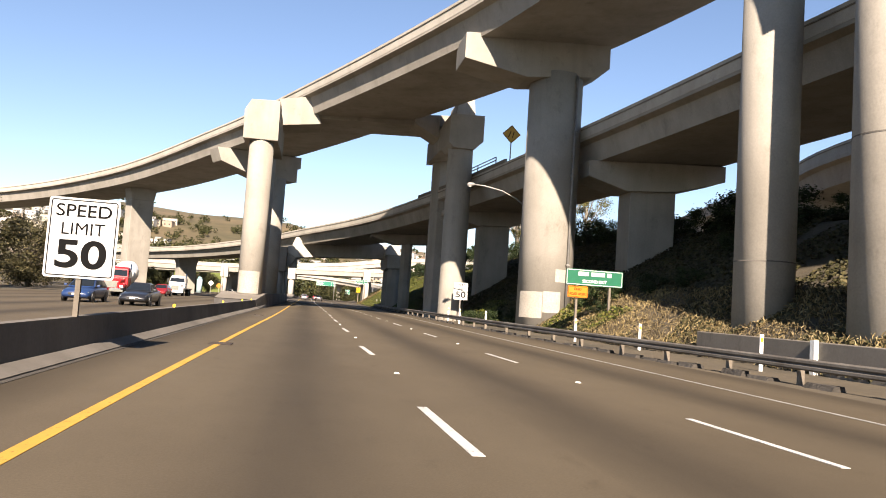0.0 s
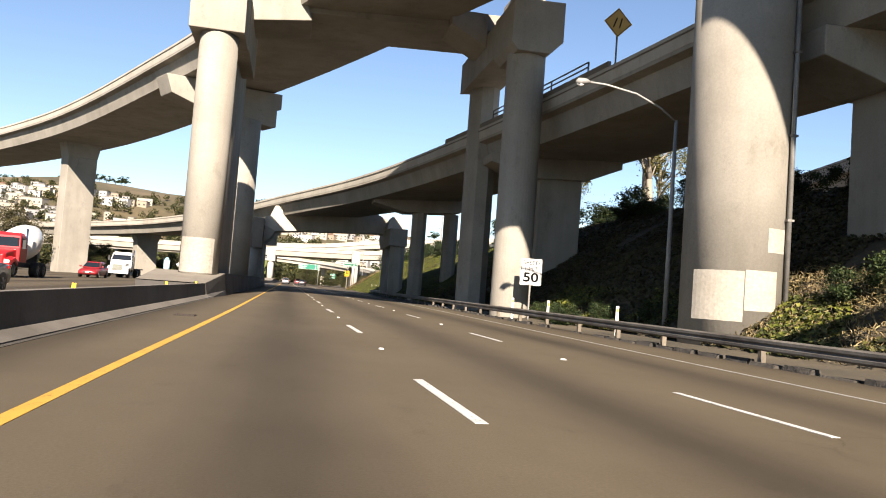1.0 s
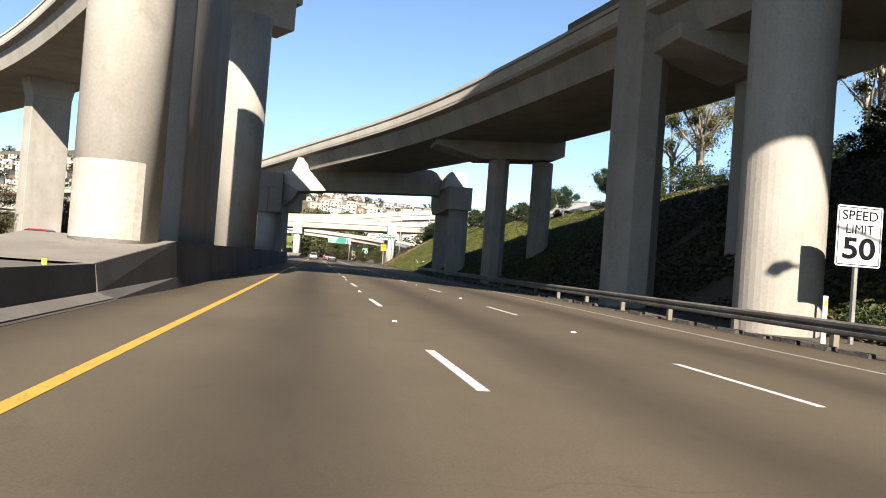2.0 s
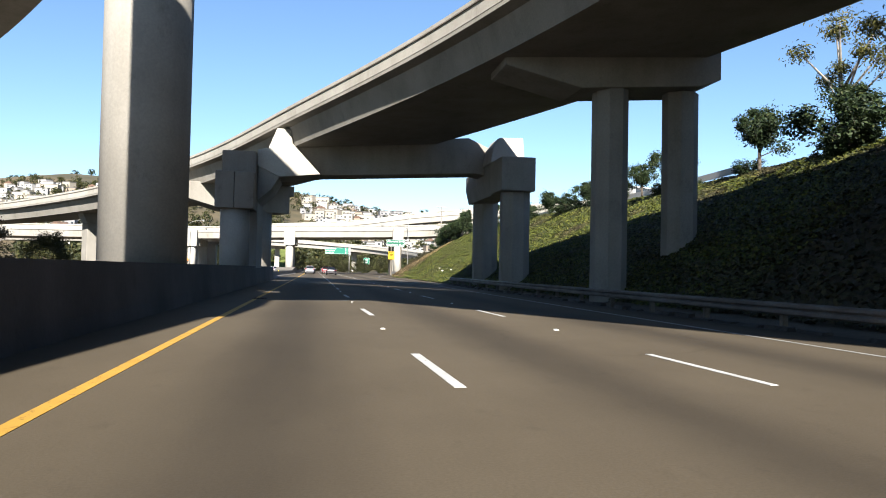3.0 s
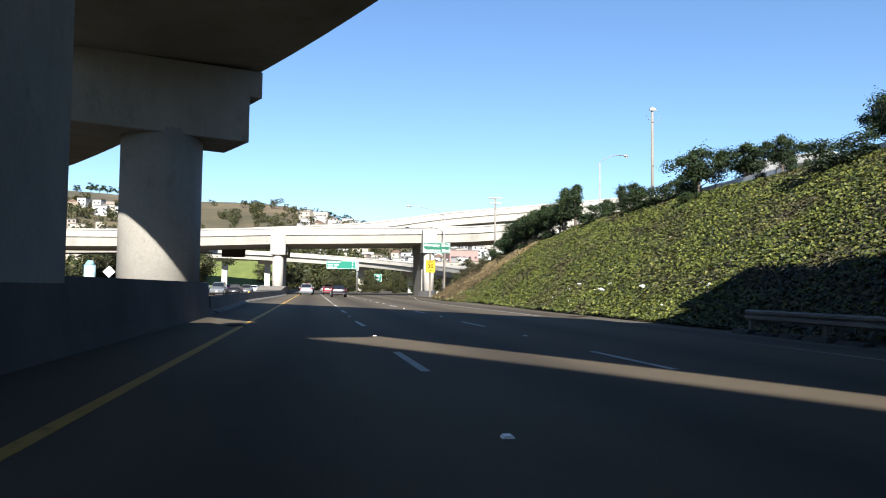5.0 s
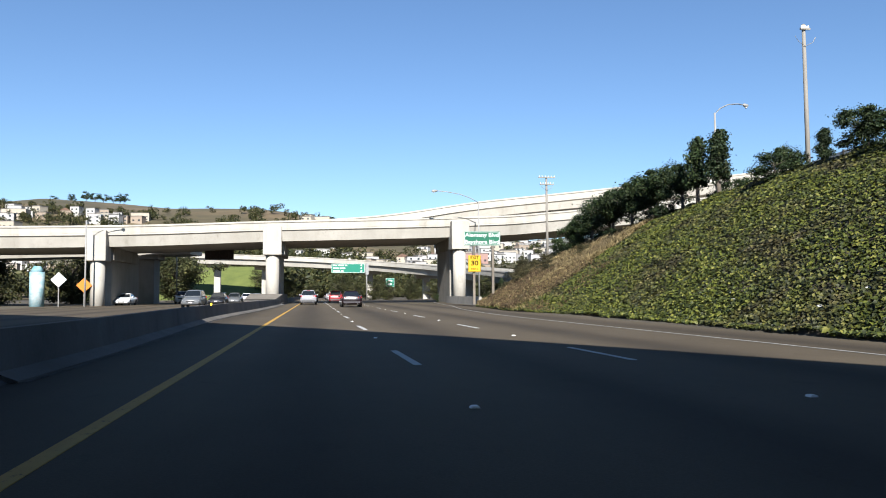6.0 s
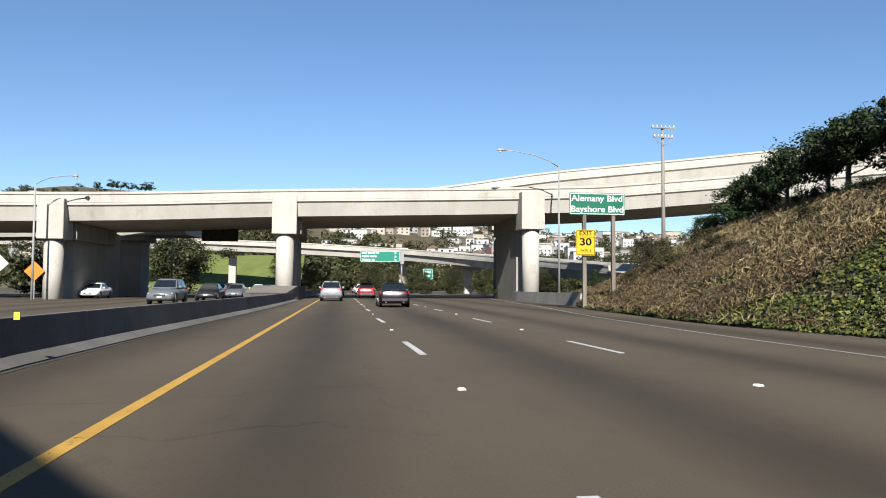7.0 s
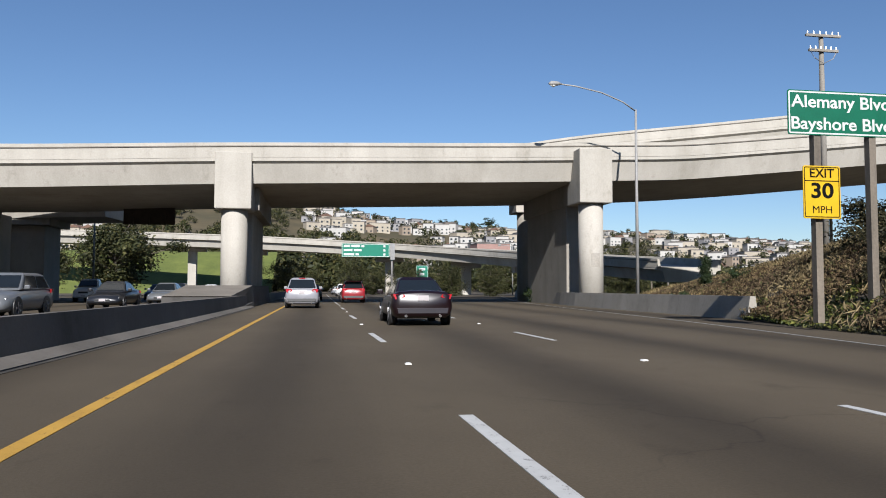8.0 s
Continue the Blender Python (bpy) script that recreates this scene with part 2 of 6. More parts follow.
def roads():
    bm = box(-6.5, 7.3, -60, 420, -0.3, 0.0)
    tagged(link_mesh("road", bm, ROAD), "worn grey-brown freeway lanes with dark oil tracks", "road", kind="structure")
    bm = bmesh.new()
    ys = [-60, 0, 40, 80, 125, 132, 140, 150]
    a = [bm.verts.new((7.3, y, 0)) for y in ys]
    b = [bm.verts.new((9.3, y, height(9.3, y) + 0.015)) for y in ys]
    for i in range(len(ys) - 1):
        bm.faces.new((a[i], b[i], b[i + 1], a[i + 1]))
    tagged(link_mesh("shoulder", bm, ROAD), "worn paved shoulder sloping up to the guardrail", "road", kind="structure")
    bm = bmesh.new()
    right = [(7.4, 150), (10.6, 150.1), (10.8, 190), (12.5, 205), (14.5, 215), (15.2, 229.5), (17.5, 246), (24, 278), (32, 300)]
    a = [bm.verts.new((7.3, y, -0.002)) for x, y in right]
    b = [bm.verts.new((x, y, -0.002)) for x, y in right]
    for i in range(len(right) - 1):
        bm.faces.new((a[i], b[i], b[i + 1], a[i + 1]))
    tagged(link_mesh("exit_road", bm, ROAD), "worn freeway exit lane and shoulder", "road", kind="structure")
    bm = box(-30, -6.5, -60, 420, -0.3, -0.002)
    tagged(link_mesh("opposite_road", bm, ROAD), "worn opposite freeway carriageway", "road", kind="structure")


roads()
strip("yellow_edge_line", [(-4.1, -40), (-3.98, 6), (-3.82, 30), (-3.62, 54), (-3.55, 100), (-3.42, 140), (-3.36, 195), (-3.3, 400)], 0.15, PAINT_YELLOW, "yellow painted edge line along the median shoulder")
strip("white_edge_line", [(7.0, -40), (7.0, 30), (7.2, 60), (7.5, 95), (8.0, 125), (8.25, 150), (8.0, 176), (8.5, 188), (9.5, 199), (11.0, 210), (15.0, 246), (24, 290)], 0.10, PAINT_WORN, "worn white painted edge line along the shoulder")
BEND = [(0, -0.2), (10, -0.17), (25, -0.08), (45, 0.0), (70, 0.08), (95, 0.1), (110, 0.03), (145, 0.04), (200, 0.0)]
for x, w in ((0.0, 0.13), (3.66, 0.11)):
    for k in range(-2, 26):
        far = 10 + 12.19 * k
        bend = lerp(BEND, far) if x == 0.0 else 0.0
        strip("lane_dash", [(x + bend + 0.03, far - 3.1), (x + bend - 0.03, far)], w, PAINT_WHITE, "white painted lane dash, worn at the ends")

# ---- flyovers ----
def loft(stations, cap=True):
    """Rings of equal count joined end to end."""
    bm = bmesh.new()
    rings = [[bm.verts.new(v) for v in s] for s in stations]
    k = len(rings[0])
    for a, b in zip(rings, rings[1:]):
        for i in range(k):
            bm.faces.new((a[i], a[(i + 1) % k], b[(i + 1) % k], b[i]))
    if cap:
        bm.faces.new(rings[0])
        bm.faces.new(rings[-1][::-1])
    return bm


WHITE_PLASTIC = plain("white_plastic", (0.6786, 0.6786, 0.6438), 0.5)
def flyover(name, label, line, half, depth, bank, mat=None, kind="", over=0.55, top=0.86):
    mat = mat or CONCRETE
    t = thing(name, label, "bridge", kind=kind)
    slope = 0.4
    o = [(-half, 0), (-half, -0.28), (-half + over, -0.42), (-half + over + slope, -depth), (half - over - slope, -depth), (half - over, -0.42), (half, -0.28), (half, 0)]
    part("girder", sweep(line, [(u, v + bank * u) for u, v in o]), mat, t)
    for s in (-1, 1):
        e = s * half
        o = [(e + s * 0.02, -0.08), (e + s * 0.05, top), (e - s * 0.18, top), (e - s * 0.38, -0.08)]
        part("parapet", sweep(line, [(u, v + bank * u) for u, v in o]), CONCRETE_PALE, t, "pale concrete parapet")
        o = [(e + s * 0.045, top - 0.26), (e + s * 0.10, top - 0.26), (e + s * 0.10, top - 0.20), (e + s * 0.045, top - 0.20)]
        part("ledge", sweep(line, [(u, v + bank * u) for u, v in o]), CONCRETE_MID, t, "thin grey ledge along the parapet")
    return t


UPPER = [(30.0, -34, 22.3), (24.8, -6, 22.3), (21.2, 13, 22.2), (18.2, 28, 22.1), (14.7, 42.2, 21.65), (11.4, 52.6, 21.5), (2.75, 73.1, 21.25), (-9.5, 99.1, 20.95), (-30.7, 132.8, 19.2), (-59.6, 164, 17.7), (-105, 196, 15.8), (-194, 231, 13)]
LOWER = [(30.5, -20, 15.2), (25.6, 18, 14.6), (21.7, 47.9, 13.8), (16.9, 77.1, 12.95), (10.85, 103.0, 12.3), (2.15, 125.0, 11.6), (-8.5, 147, 10.6), (-27, 174, 9.45), (-58.5, 206, 8.7), (-130, 252, 7.0)]
flyover("upper_flyover", "tall curved concrete box-girder flyover crossing over the freeway", UPPER, 5.5, 2.0, 0.055, top=0.78)
flyover("lower_flyover", "curved concrete box-girder ramp passing beneath the taller flyover", LOWER, 5.55, 1.7, 0.06, top=0.74)


def ramp_railing():
    """A raised stretch of parapet on the lower ramp with a dark two-bar rail on it."""
    line, side = spline(LOWER, 2.0)
    edge = [p - q * 5.5 + Vector((0, 0, 0.74 - 0.06 * 5.5)) for p, q in zip(line, side)]
    t = thing("raised_parapet", "raised grey concrete parapet stretch on the curved ramp", "parapet", kind="structure")
    part("wall", sweep([tuple(p) for p in edge if 61 < p.y < 85], [(-0.06, 0.004), (0.12, 0.004), (0.12, 0.34), (-0.06, 0.34)]), CONCRETE_MID, t)
    t = thing("ramp_rail", "dark steel two-bar rail standing on the ramp's parapet", "railing")
    rail = [p + Vector((0, 0, 0.34)) for p in edge if 63 < p.y < 78]
    for z in (0.24, 0.52):
        part("bar", sweep([tuple(p) for p in rail], [(-0.03, z), (0.03, z), (0.03, z + 0.07), (-0.03, z + 0.07)]), RAIL_STEEL, t)
    for p in rail[::2]:
        part("post", box(p.x - 0.04, p.x + 0.04, p.y - 0.04, p.y + 0.04, p.z, p.z + 0.55), RAIL_STEEL, t)


RAIL_STEEL = mottled("weathered_rail_steel", (0.07, 0.06, 0.05), (0.17, 0.155, 0.135), 0.8, 14.0, 0.65, 0.15, metal=0.3)
ramp_railing()


def round_column(t, x, y, z0, z1, r, label=""):
    part("column", cyl(r, r, z0, z1, 40, Matrix.Translation((x, y, 0))), CONCRETE, t, label, smooth=False)
    ob = t.children[-1]
    for f in ob.data.polygons:
        f.use_smooth = abs(f.normal.z) < 0.5


def block(t, name, x0, x1, y0, y1, z0, z1, label="", mat=None):
    part(name, box(x0, x1, y0, y1, z0, z1), mat or CONCRETE, t, label, bevel=0.06)


def slab(t, name, outline, y0, y1, label="", mat=None, m=None):
    part(name, prism(outline, y0, y1, m), mat or CONCRETE, t, label, bevel=0.05)


def pier(label):
    return thing("bridge_pier", label, "bridge pier", group="bridge piers")


# tall columns beside the embankment, carrying the high flyover
p = pier("two tall round concrete columns under the high flyover beside the bank")
round_column(p, 16.6, 28.2, -0.5, 18.1, 1.19)
round_column(p, 16.7, 21.5, -0.5, 18.1, 1.19)
block(p, "cap", 15.0, 25.2, 20.0, 29.6, 18.0, 20.2)
for x, y, z in ((16.6, 28.2, 3.95), (16.7, 21.5, 7.8)):
    part("joint_band", cyl(1.2, 1.2, z, z + 0.05, 40, Matrix.Translation((x, y, 0))), CONCRETE_OLD, p, "dark casting joint")
t = thing("footing_wall", "low grey concrete guard wall before the tall columns", "wall")
part("wall", box(13.85, 14.2, 18.0, 28.4, -0.1, 1.0), CONCRETE_MID, t, bevel=0.03)
part("end_post", box(13.7, 13.85, 21.0, 21.2, -0.1, 1.05), WHITE_PLASTIC, t, "white end post")

# hammerhead pier with a drain pipe
p = pier("thick round column with hammerhead cap, drain pipe and repainted patches")
round_column(p, 14.15, 49.6, -0.5, 17.6, 1.85)
slab(p, "cap", [(7.25, 17.75), (11.6, 16.95), (16.2, 17.45), (17.4, 18.2), (17.4, 20.1), (7.25, 19.5)], 48.0, 51.2)
pipe_m = Matrix.Translation((15.1, 47.86, 0))
part("drain_pipe", cyl(0.09, 0.09, 0.2, 17.4, 10, pipe_m), STEEL, p, "vertical galvanised drain pipe", smooth=True)
for z in (1.5, 4.5, 7.5, 10.5, 13.5):
    part("bracket", box(14.97, 15.23, 47.76, 48.2, z, z + 0.08), STEEL, p)


def patch(t, x, y, r, a0, a1, z0, z1, label):
    bm = bmesh.new()
    k = 10
    lo = [bm.verts.new((x + (r + 0.006) * math.cos(radians(a0 + (a1 - a0) * i / k)), y + (r + 0.006) * math.sin(radians(a0 + (a1 - a0) * i / k)), z0)) for i in range(k + 1)]
    hi = [bm.verts.new((v.co.x, v.co.y, z1)) for v in lo]
    for i in range(k):
        bm.faces.new((lo[i], lo[i + 1], hi[i + 1], hi[i]))
    part("paint_patch", bm, PATCH, t, label)


PATCH = mottled("repaint_cream", (0.2546, 0.2326, 0.1937), (0.3045, 0.2824, 0.2436), 0.8, 8.0, 0.8, 0.1)
patch(p, 14.15, 49.6, 1.85, 192, 249, 0.9, 2.65, "cream repainted patch")
patch(p, 14.15, 49.6, 1.85, 250, 287, 1.3, 2.7, "cream repainted patch")
patch(p, 14.15, 49.6, 1.85, 273, 330, 3.35, 4.2, "cream repainted patch")

# straddle frame over the freeway
p = pier("concrete straddle frame with round columns and massive outrigger blocks")
round_column(p, -6.8, 69.2, -0.3, 14.9, 1.08)
slab(p, "outrigger_block", [(-8.4, 14.85), (-5.35, 14.85), (-5.4, 18.5), (-7.9, 18.4), (-8.45, 17.4)], 68.0, 71.5)
slab(p, "bracket", [(-5.8, 17.5), (-1.65, 18.05), (-2.55, 20.7), (-5.8, 20.1)], 73.6, 77.5)
slab(p, "beam", [(-6.4, 18.2), (-3.8, 18.6), (11.0, 19.2), (11.0, 20.4), (-6.4, 19.3)], 74.0, 79.5)
slab(p, "bracket", [(7.4, 19.0), (9.9, 17.7), (9.9, 20.0), (7.4, 20.0)], 73.0, 76.5)
block(p, "wall_leg", -8.2, -6.2, 75.0, 84.0, -0.3, 18.0)
block(p, "outrigger_block", -8.35, -5.35, 71.5, 79.6, 15.2, 18.1)
round_column(p, 11.2, 67.9, -0.3, 16.0, 1.16)
slab(p, "outrigger_block", [(9.8, 18.6), (9.8, 16.1), (10.2, 15.6), (12.1, 15.6), (12.98, 16.4), (12.98, 18.8), (10.0, 18.7)], 66.4, 70.5)
slab(p, "crest_block", [(10.7, 18.6), (12.8, 18.6), (12.55, 21.1), (11.0, 20.7)], 69.4, 73.2, "pale upper block", CONCRETE_PALE)
part("column", cyl(1.13, 1.13, -0.3, 16.8, 8, pose(11.5, 79.0, 0, 0, 0, 22.5)), CONCRETE, p, "faceted rear column")
slab(p, "outrigger_block", [(9.9, 16.3), (12.7, 16.6), (12.7, 18.8), (9.9, 18.6)], 70.5, 80.4)
patch(p, -6.8, 69.2, 1.08, 205, 318, 1.2, 3.15, "cream repainted patch")

# hammerhead pier in the median
p = pier("round median column with a two-step hammerhead cap")
round_column(p, -6.85, 97.9, -0.3, 15.9, 1.36)
slab(p, "cap", [(-8.0, 17.0), (-3.6, 15.8), (2.36, 15.85), (2.36, 17.7), (2.8, 17.7), (2.8, 19.2), (-8.6, 18.6)], -1.4, 1.3, m=pose(-6.9, 99.5, 0, 0, 0, 29))

p = pier("broad flat concrete column under the curved flyover")
turn = pose(-30.4, 133.2, 0, 0, 0, 43)
slab(p, "column", [(-2.0, -0.5), (2.0, -0.5), (2.0, 15.4), (-2.0, 15.2)], -0.9, 0.9, m=turn)
slab(p, "flare", [(-2.0, 15.2), (2.0, 15.4), (2.5, 17.9), (-2.6, 17.6)], -0.95, 0.95, m=turn)

# piers of the lower ramp
p = pier("wide column on the bank with a hammerhead cap")
slab(p, "column", [(19.5, 1.0), (22.85, 1.0), (22.85, 10.9), (19.5, 10.5)], 48.4, 50.4)
slab(p, "cap", [(16.3, 10.7), (19.1, 9.9), (23.0, 10.2), (26.35, 11.2), (26.35, 12.3), (16.3, 11.8)], 48.0, 50.8)
p = pier("wide column on the bank with a hammerhead cap")
slab(p, "column", [(15.3, 0.5), (18.5, 0.5), (18.5, 10.4), (15.3, 10.2)], 76.0, 78.0)
slab(p, "cap", [(11.5, 10.6), (14.9, 9.7), (18.8, 9.9), (21.4, 11.0), (21.4, 11.8), (11.5, 11.2)], 75.6, 78.6)
p = pier("two slender columns with a cap beam under the lower ramp")
for x, y in ((11.45, 104.1), (15.0, 104.5)):
    part("column", cyl(0.8, 0.8, -0.1, 9.5, 8, pose(x, y, 0, 0, 0, 22.5)), CONCRETE, p)
slab(p, "cap", [(6.4, 10.0), (9.8, 9.2), (15.4, 9.6), (16.3, 9.95), (16.3, 11.5), (6.4, 10.9)], 103.2, 106.0)
p = pier("weathered straddle frame with blocky outriggers and stubby columns")
round_column(p, -6.5, 122.7, -0.3, 5.1, 0.93)
block(p, "outrigger_block", -7.67, -6.5, 121.5, 125.0, 4.9, 7.25, "stained grey block", CONCRETE_MID)
block(p, "outrigger_block", -6.48, -5.27, 121.5, 125.0, 4.9, 7.25, "stained grey block", CONCRETE_MID)
block(p, "outrigger_block", -7.5, -5.3, 123.4, 128.5, 7.3, 8.85, "stained grey block", CONCRETE_MID)
slab(p, "bracket", [(-5.26, 5.6), (-4.3, 6.5), (-3.85, 7.3), (-3.85, 9.1), (-5.26, 9.0)], 124.3, 129.0)
slab(p, "corbel", [(-5.3, 8.0), (-3.85, 7.3), (-1.1, 7.58), (-3.0, 9.6), (-5.3, 9.1)], 124.2, 127.6, "pale pointed corbel", CONCRETE_PALE)
slab(p, "stub", [(-4.75, 9.0), (-3.0, 9.5), (-3.15, 10.7), (-4.1, 10.7)], 124.8, 127.4, "pale stub against the girder", CONCRETE_PALE)
slab(p, "beam", [(-3.8, 7.5), (9.9, 8.25), (11.2, 8.0), (11.2, 10.0), (9.4, 10.8), (-3.4, 9.8)], 125.45, 127.9)
block(p, "wall_leg", -6.7, -5.35, 126.0, 131.5, -0.3, 7.3)
part("column", cyl(1.0, 1.0, -0.1, 6.6, 8, pose(11.75, 121.2, 0, 0, 0, 22.5)), CONCRETE, p)
part("column", cyl(1.0, 1.0, -0.1, 6.7, 8, pose(12.0, 131.1, 0, 0, 0, 22.5)), CONCRETE, p)
block(p, "outrigger_block", 10.45, 12.75, 119.8, 123.0, 6.5, 8.72)
slab(p, "outrigger_block", [(10.55, 7.6), (10.8, 6.55), (12.6, 6.55), (12.6, 8.7), (10.55, 8.7)], 123.0, 132.0)
slab(p, "crest_block", [(10.4, 8.7), (12.85, 8.7), (12.7, 10.5), (11.0, 10.45), (10.6, 9.8)], 122.8, 125.4, "pale upper block", CONCRETE_PALE)
p = pier("round median column with a two-step hammerhead cap")
round_column(p, -6.9, 147.0, -0.3, 6.6, 1.4)
slab(p, "cap", [(-7.5, 7.4), (-3.4, 6.4), (2.73, 6.4), (2.73, 8.1), (3.2, 8.1), (3.2, 9.1), (-7.9, 8.8)], -1.37, 1.37, m=pose(-6.9, 147.0, 0, 0, 0, 24.6))
p = pier("flat column under the lower ramp beyond the median")
turn = pose(-28.4, 175.0, 0, 0, 0, 35)
slab(p, "column", [(-2.0, -0.5), (2.0, -0.5), (2.0, 6.4), (-2.0, 6.3)], -0.9, 0.9, m=turn)
slab(p, "flare", [(-2.0, 6.3), (2.0, 6.4), (2.6, 7.9), (-2.7, 7.7)], -0.95, 0.95, m=turn)

# ---- far overpass ----
OVER = [(-160, 232.4, 7.4), (-60, 232.9, 8.05), (-26.2, 233.4, 8.44), (-6.53, 233.8, 9.18), (16.2, 233.4, 9.84), (30.5, 233, 10.7), (59, 227, 13.1), (118, 208, 17.6)]
flyover("overpass", "long pale concrete overpass crossing the freeway", [(x, y + 8, z) for x, y, z in OVER], 8.0, 1.6, 0.0, CONCRETE_PALE, over=0.2)
flyover("upper_overpass", "rising pale concrete connector behind the first overpass", [(-12, 257.5, 10.5), (8, 255.5, 11.8), (23.5, 253.5, 13.9), (43, 249.5, 15.7), (78, 237, 18.6), (137, 208, 22.5)], 4.2, 1.5, 0.0, CONCRETE_PALE, over=0.25)
flyover("low_overpass", "low pale concrete connector beneath the first overpass", [(-150, 262, 7.0), (-60, 259, 7.6), (-33, 257, 8.0), (-18.5, 255.5, 8.3)], 4.0, 1.3, 0.0, CONCRETE_PALE)
for x, y, z in ((-26.2, 233.4, 8.44), (-6.53, 234.2, 9.2), (16.2, 232.8, 9.86)):
    p = pier("pale pier with round column, block cap and rear wall")
    block(p, "cap", x - 1.1, x + 1.1, y - 0.6, y + 1.9, z - 3.25, z + 0.26, mat=CONCRETE_PALE)
    part("column", cyl(0.8, 0.8, -0.5, z - 3.2, 32, Matrix.Translation((x, y + 0.5, 0))), CONCRETE_PALE, p, smooth=True)
    block(p, "wall_leg", x - 0.75, x + 0.85, y + 3.2, y + (17.3 if x < -20 else 13), -0.5, z - 1.7)
    block(p, "beam", x - 0.8, x + 1.4, y + 1.95, y + 14, z - 3.1, z - 1.62)
    if x > 0:
        patch(p, x, y + 0.5, 0.8, 250, 295, 2.5, 3.4, "pale repainted patch")
p = pier("broad wall-like column in the shade under the low connector")
block(p, "column", -26.7, -24.0, 254.0, 258.0, -0.5, 6.3)
block(p, "cap", -27.3, -23.4, 253.4, 258.6, 6.3, 7.2)
p = pier("round column at the overpass's far side")
round_column(p, 18.4, 255.5, -0.5, 8.3, 1.2)
block(p, "cap", 16.8, 20.0, 254.4, 257.1, 8.2, 9.6, mat=CONCRETE_PALE)
flyover("far_ramp", "low pale concrete ramp curving beyond the overpass", [(-140, 352, 13.0), (-60, 345, 11.6), (-20, 338, 10.4), (8, 330, 8.9), (26, 312, 7.0), (34, 285, 5.0), (38, 262, 3.4)], 4.0, 1.6, 0.0, CONCRETE_PALE)
for x, y, z in ((-26, 342, 9.2), (-14, 340, 8.5), (12, 330, 7.0), (24.5, 318, 5.6), (31, 300, 4.4)):
    p = pier("pale column under the low ramp")
    block(p, "column", x - 0.8, x + 0.8, y - 0.8, y + 0.8, -0.5, z, mat=CONCRETE_PALE)
    block(p, "cap", x - 2.6, x + 2.6, y - 1.0, y + 1.0, z - 0.9, z + 0.2, mat=CONCRETE_PALE)

flyover("side_ramp", "pale concrete ramp standing on the bank behind the piers", [(84, 200, 8.0), (64, 150, 10.6), (52, 110, 12.6), (46, 76, 13.7), (43, 60, 14.1), (39.5, 48, 14.1), (38.5, 30, 14.1), (40, 0, 14), (46, -40, 14)], 4.2, 1.8, 0.0, CONCRETE_PALE)
for x, y in ((42.5, 58), (39, 42), (46.5, 78)):
    p = pier("short pale column under the side ramp")
    block(p, "column", x - 0.9, x + 0.9, y - 0.9, y + 0.9, 6.5, 11.6, mat=CONCRETE_PALE)
    block(p, "cap", x - 3.0, x + 3.0, y - 1.1, y + 1.1, 11.4, 12.5, mat=CONCRETE_PALE)

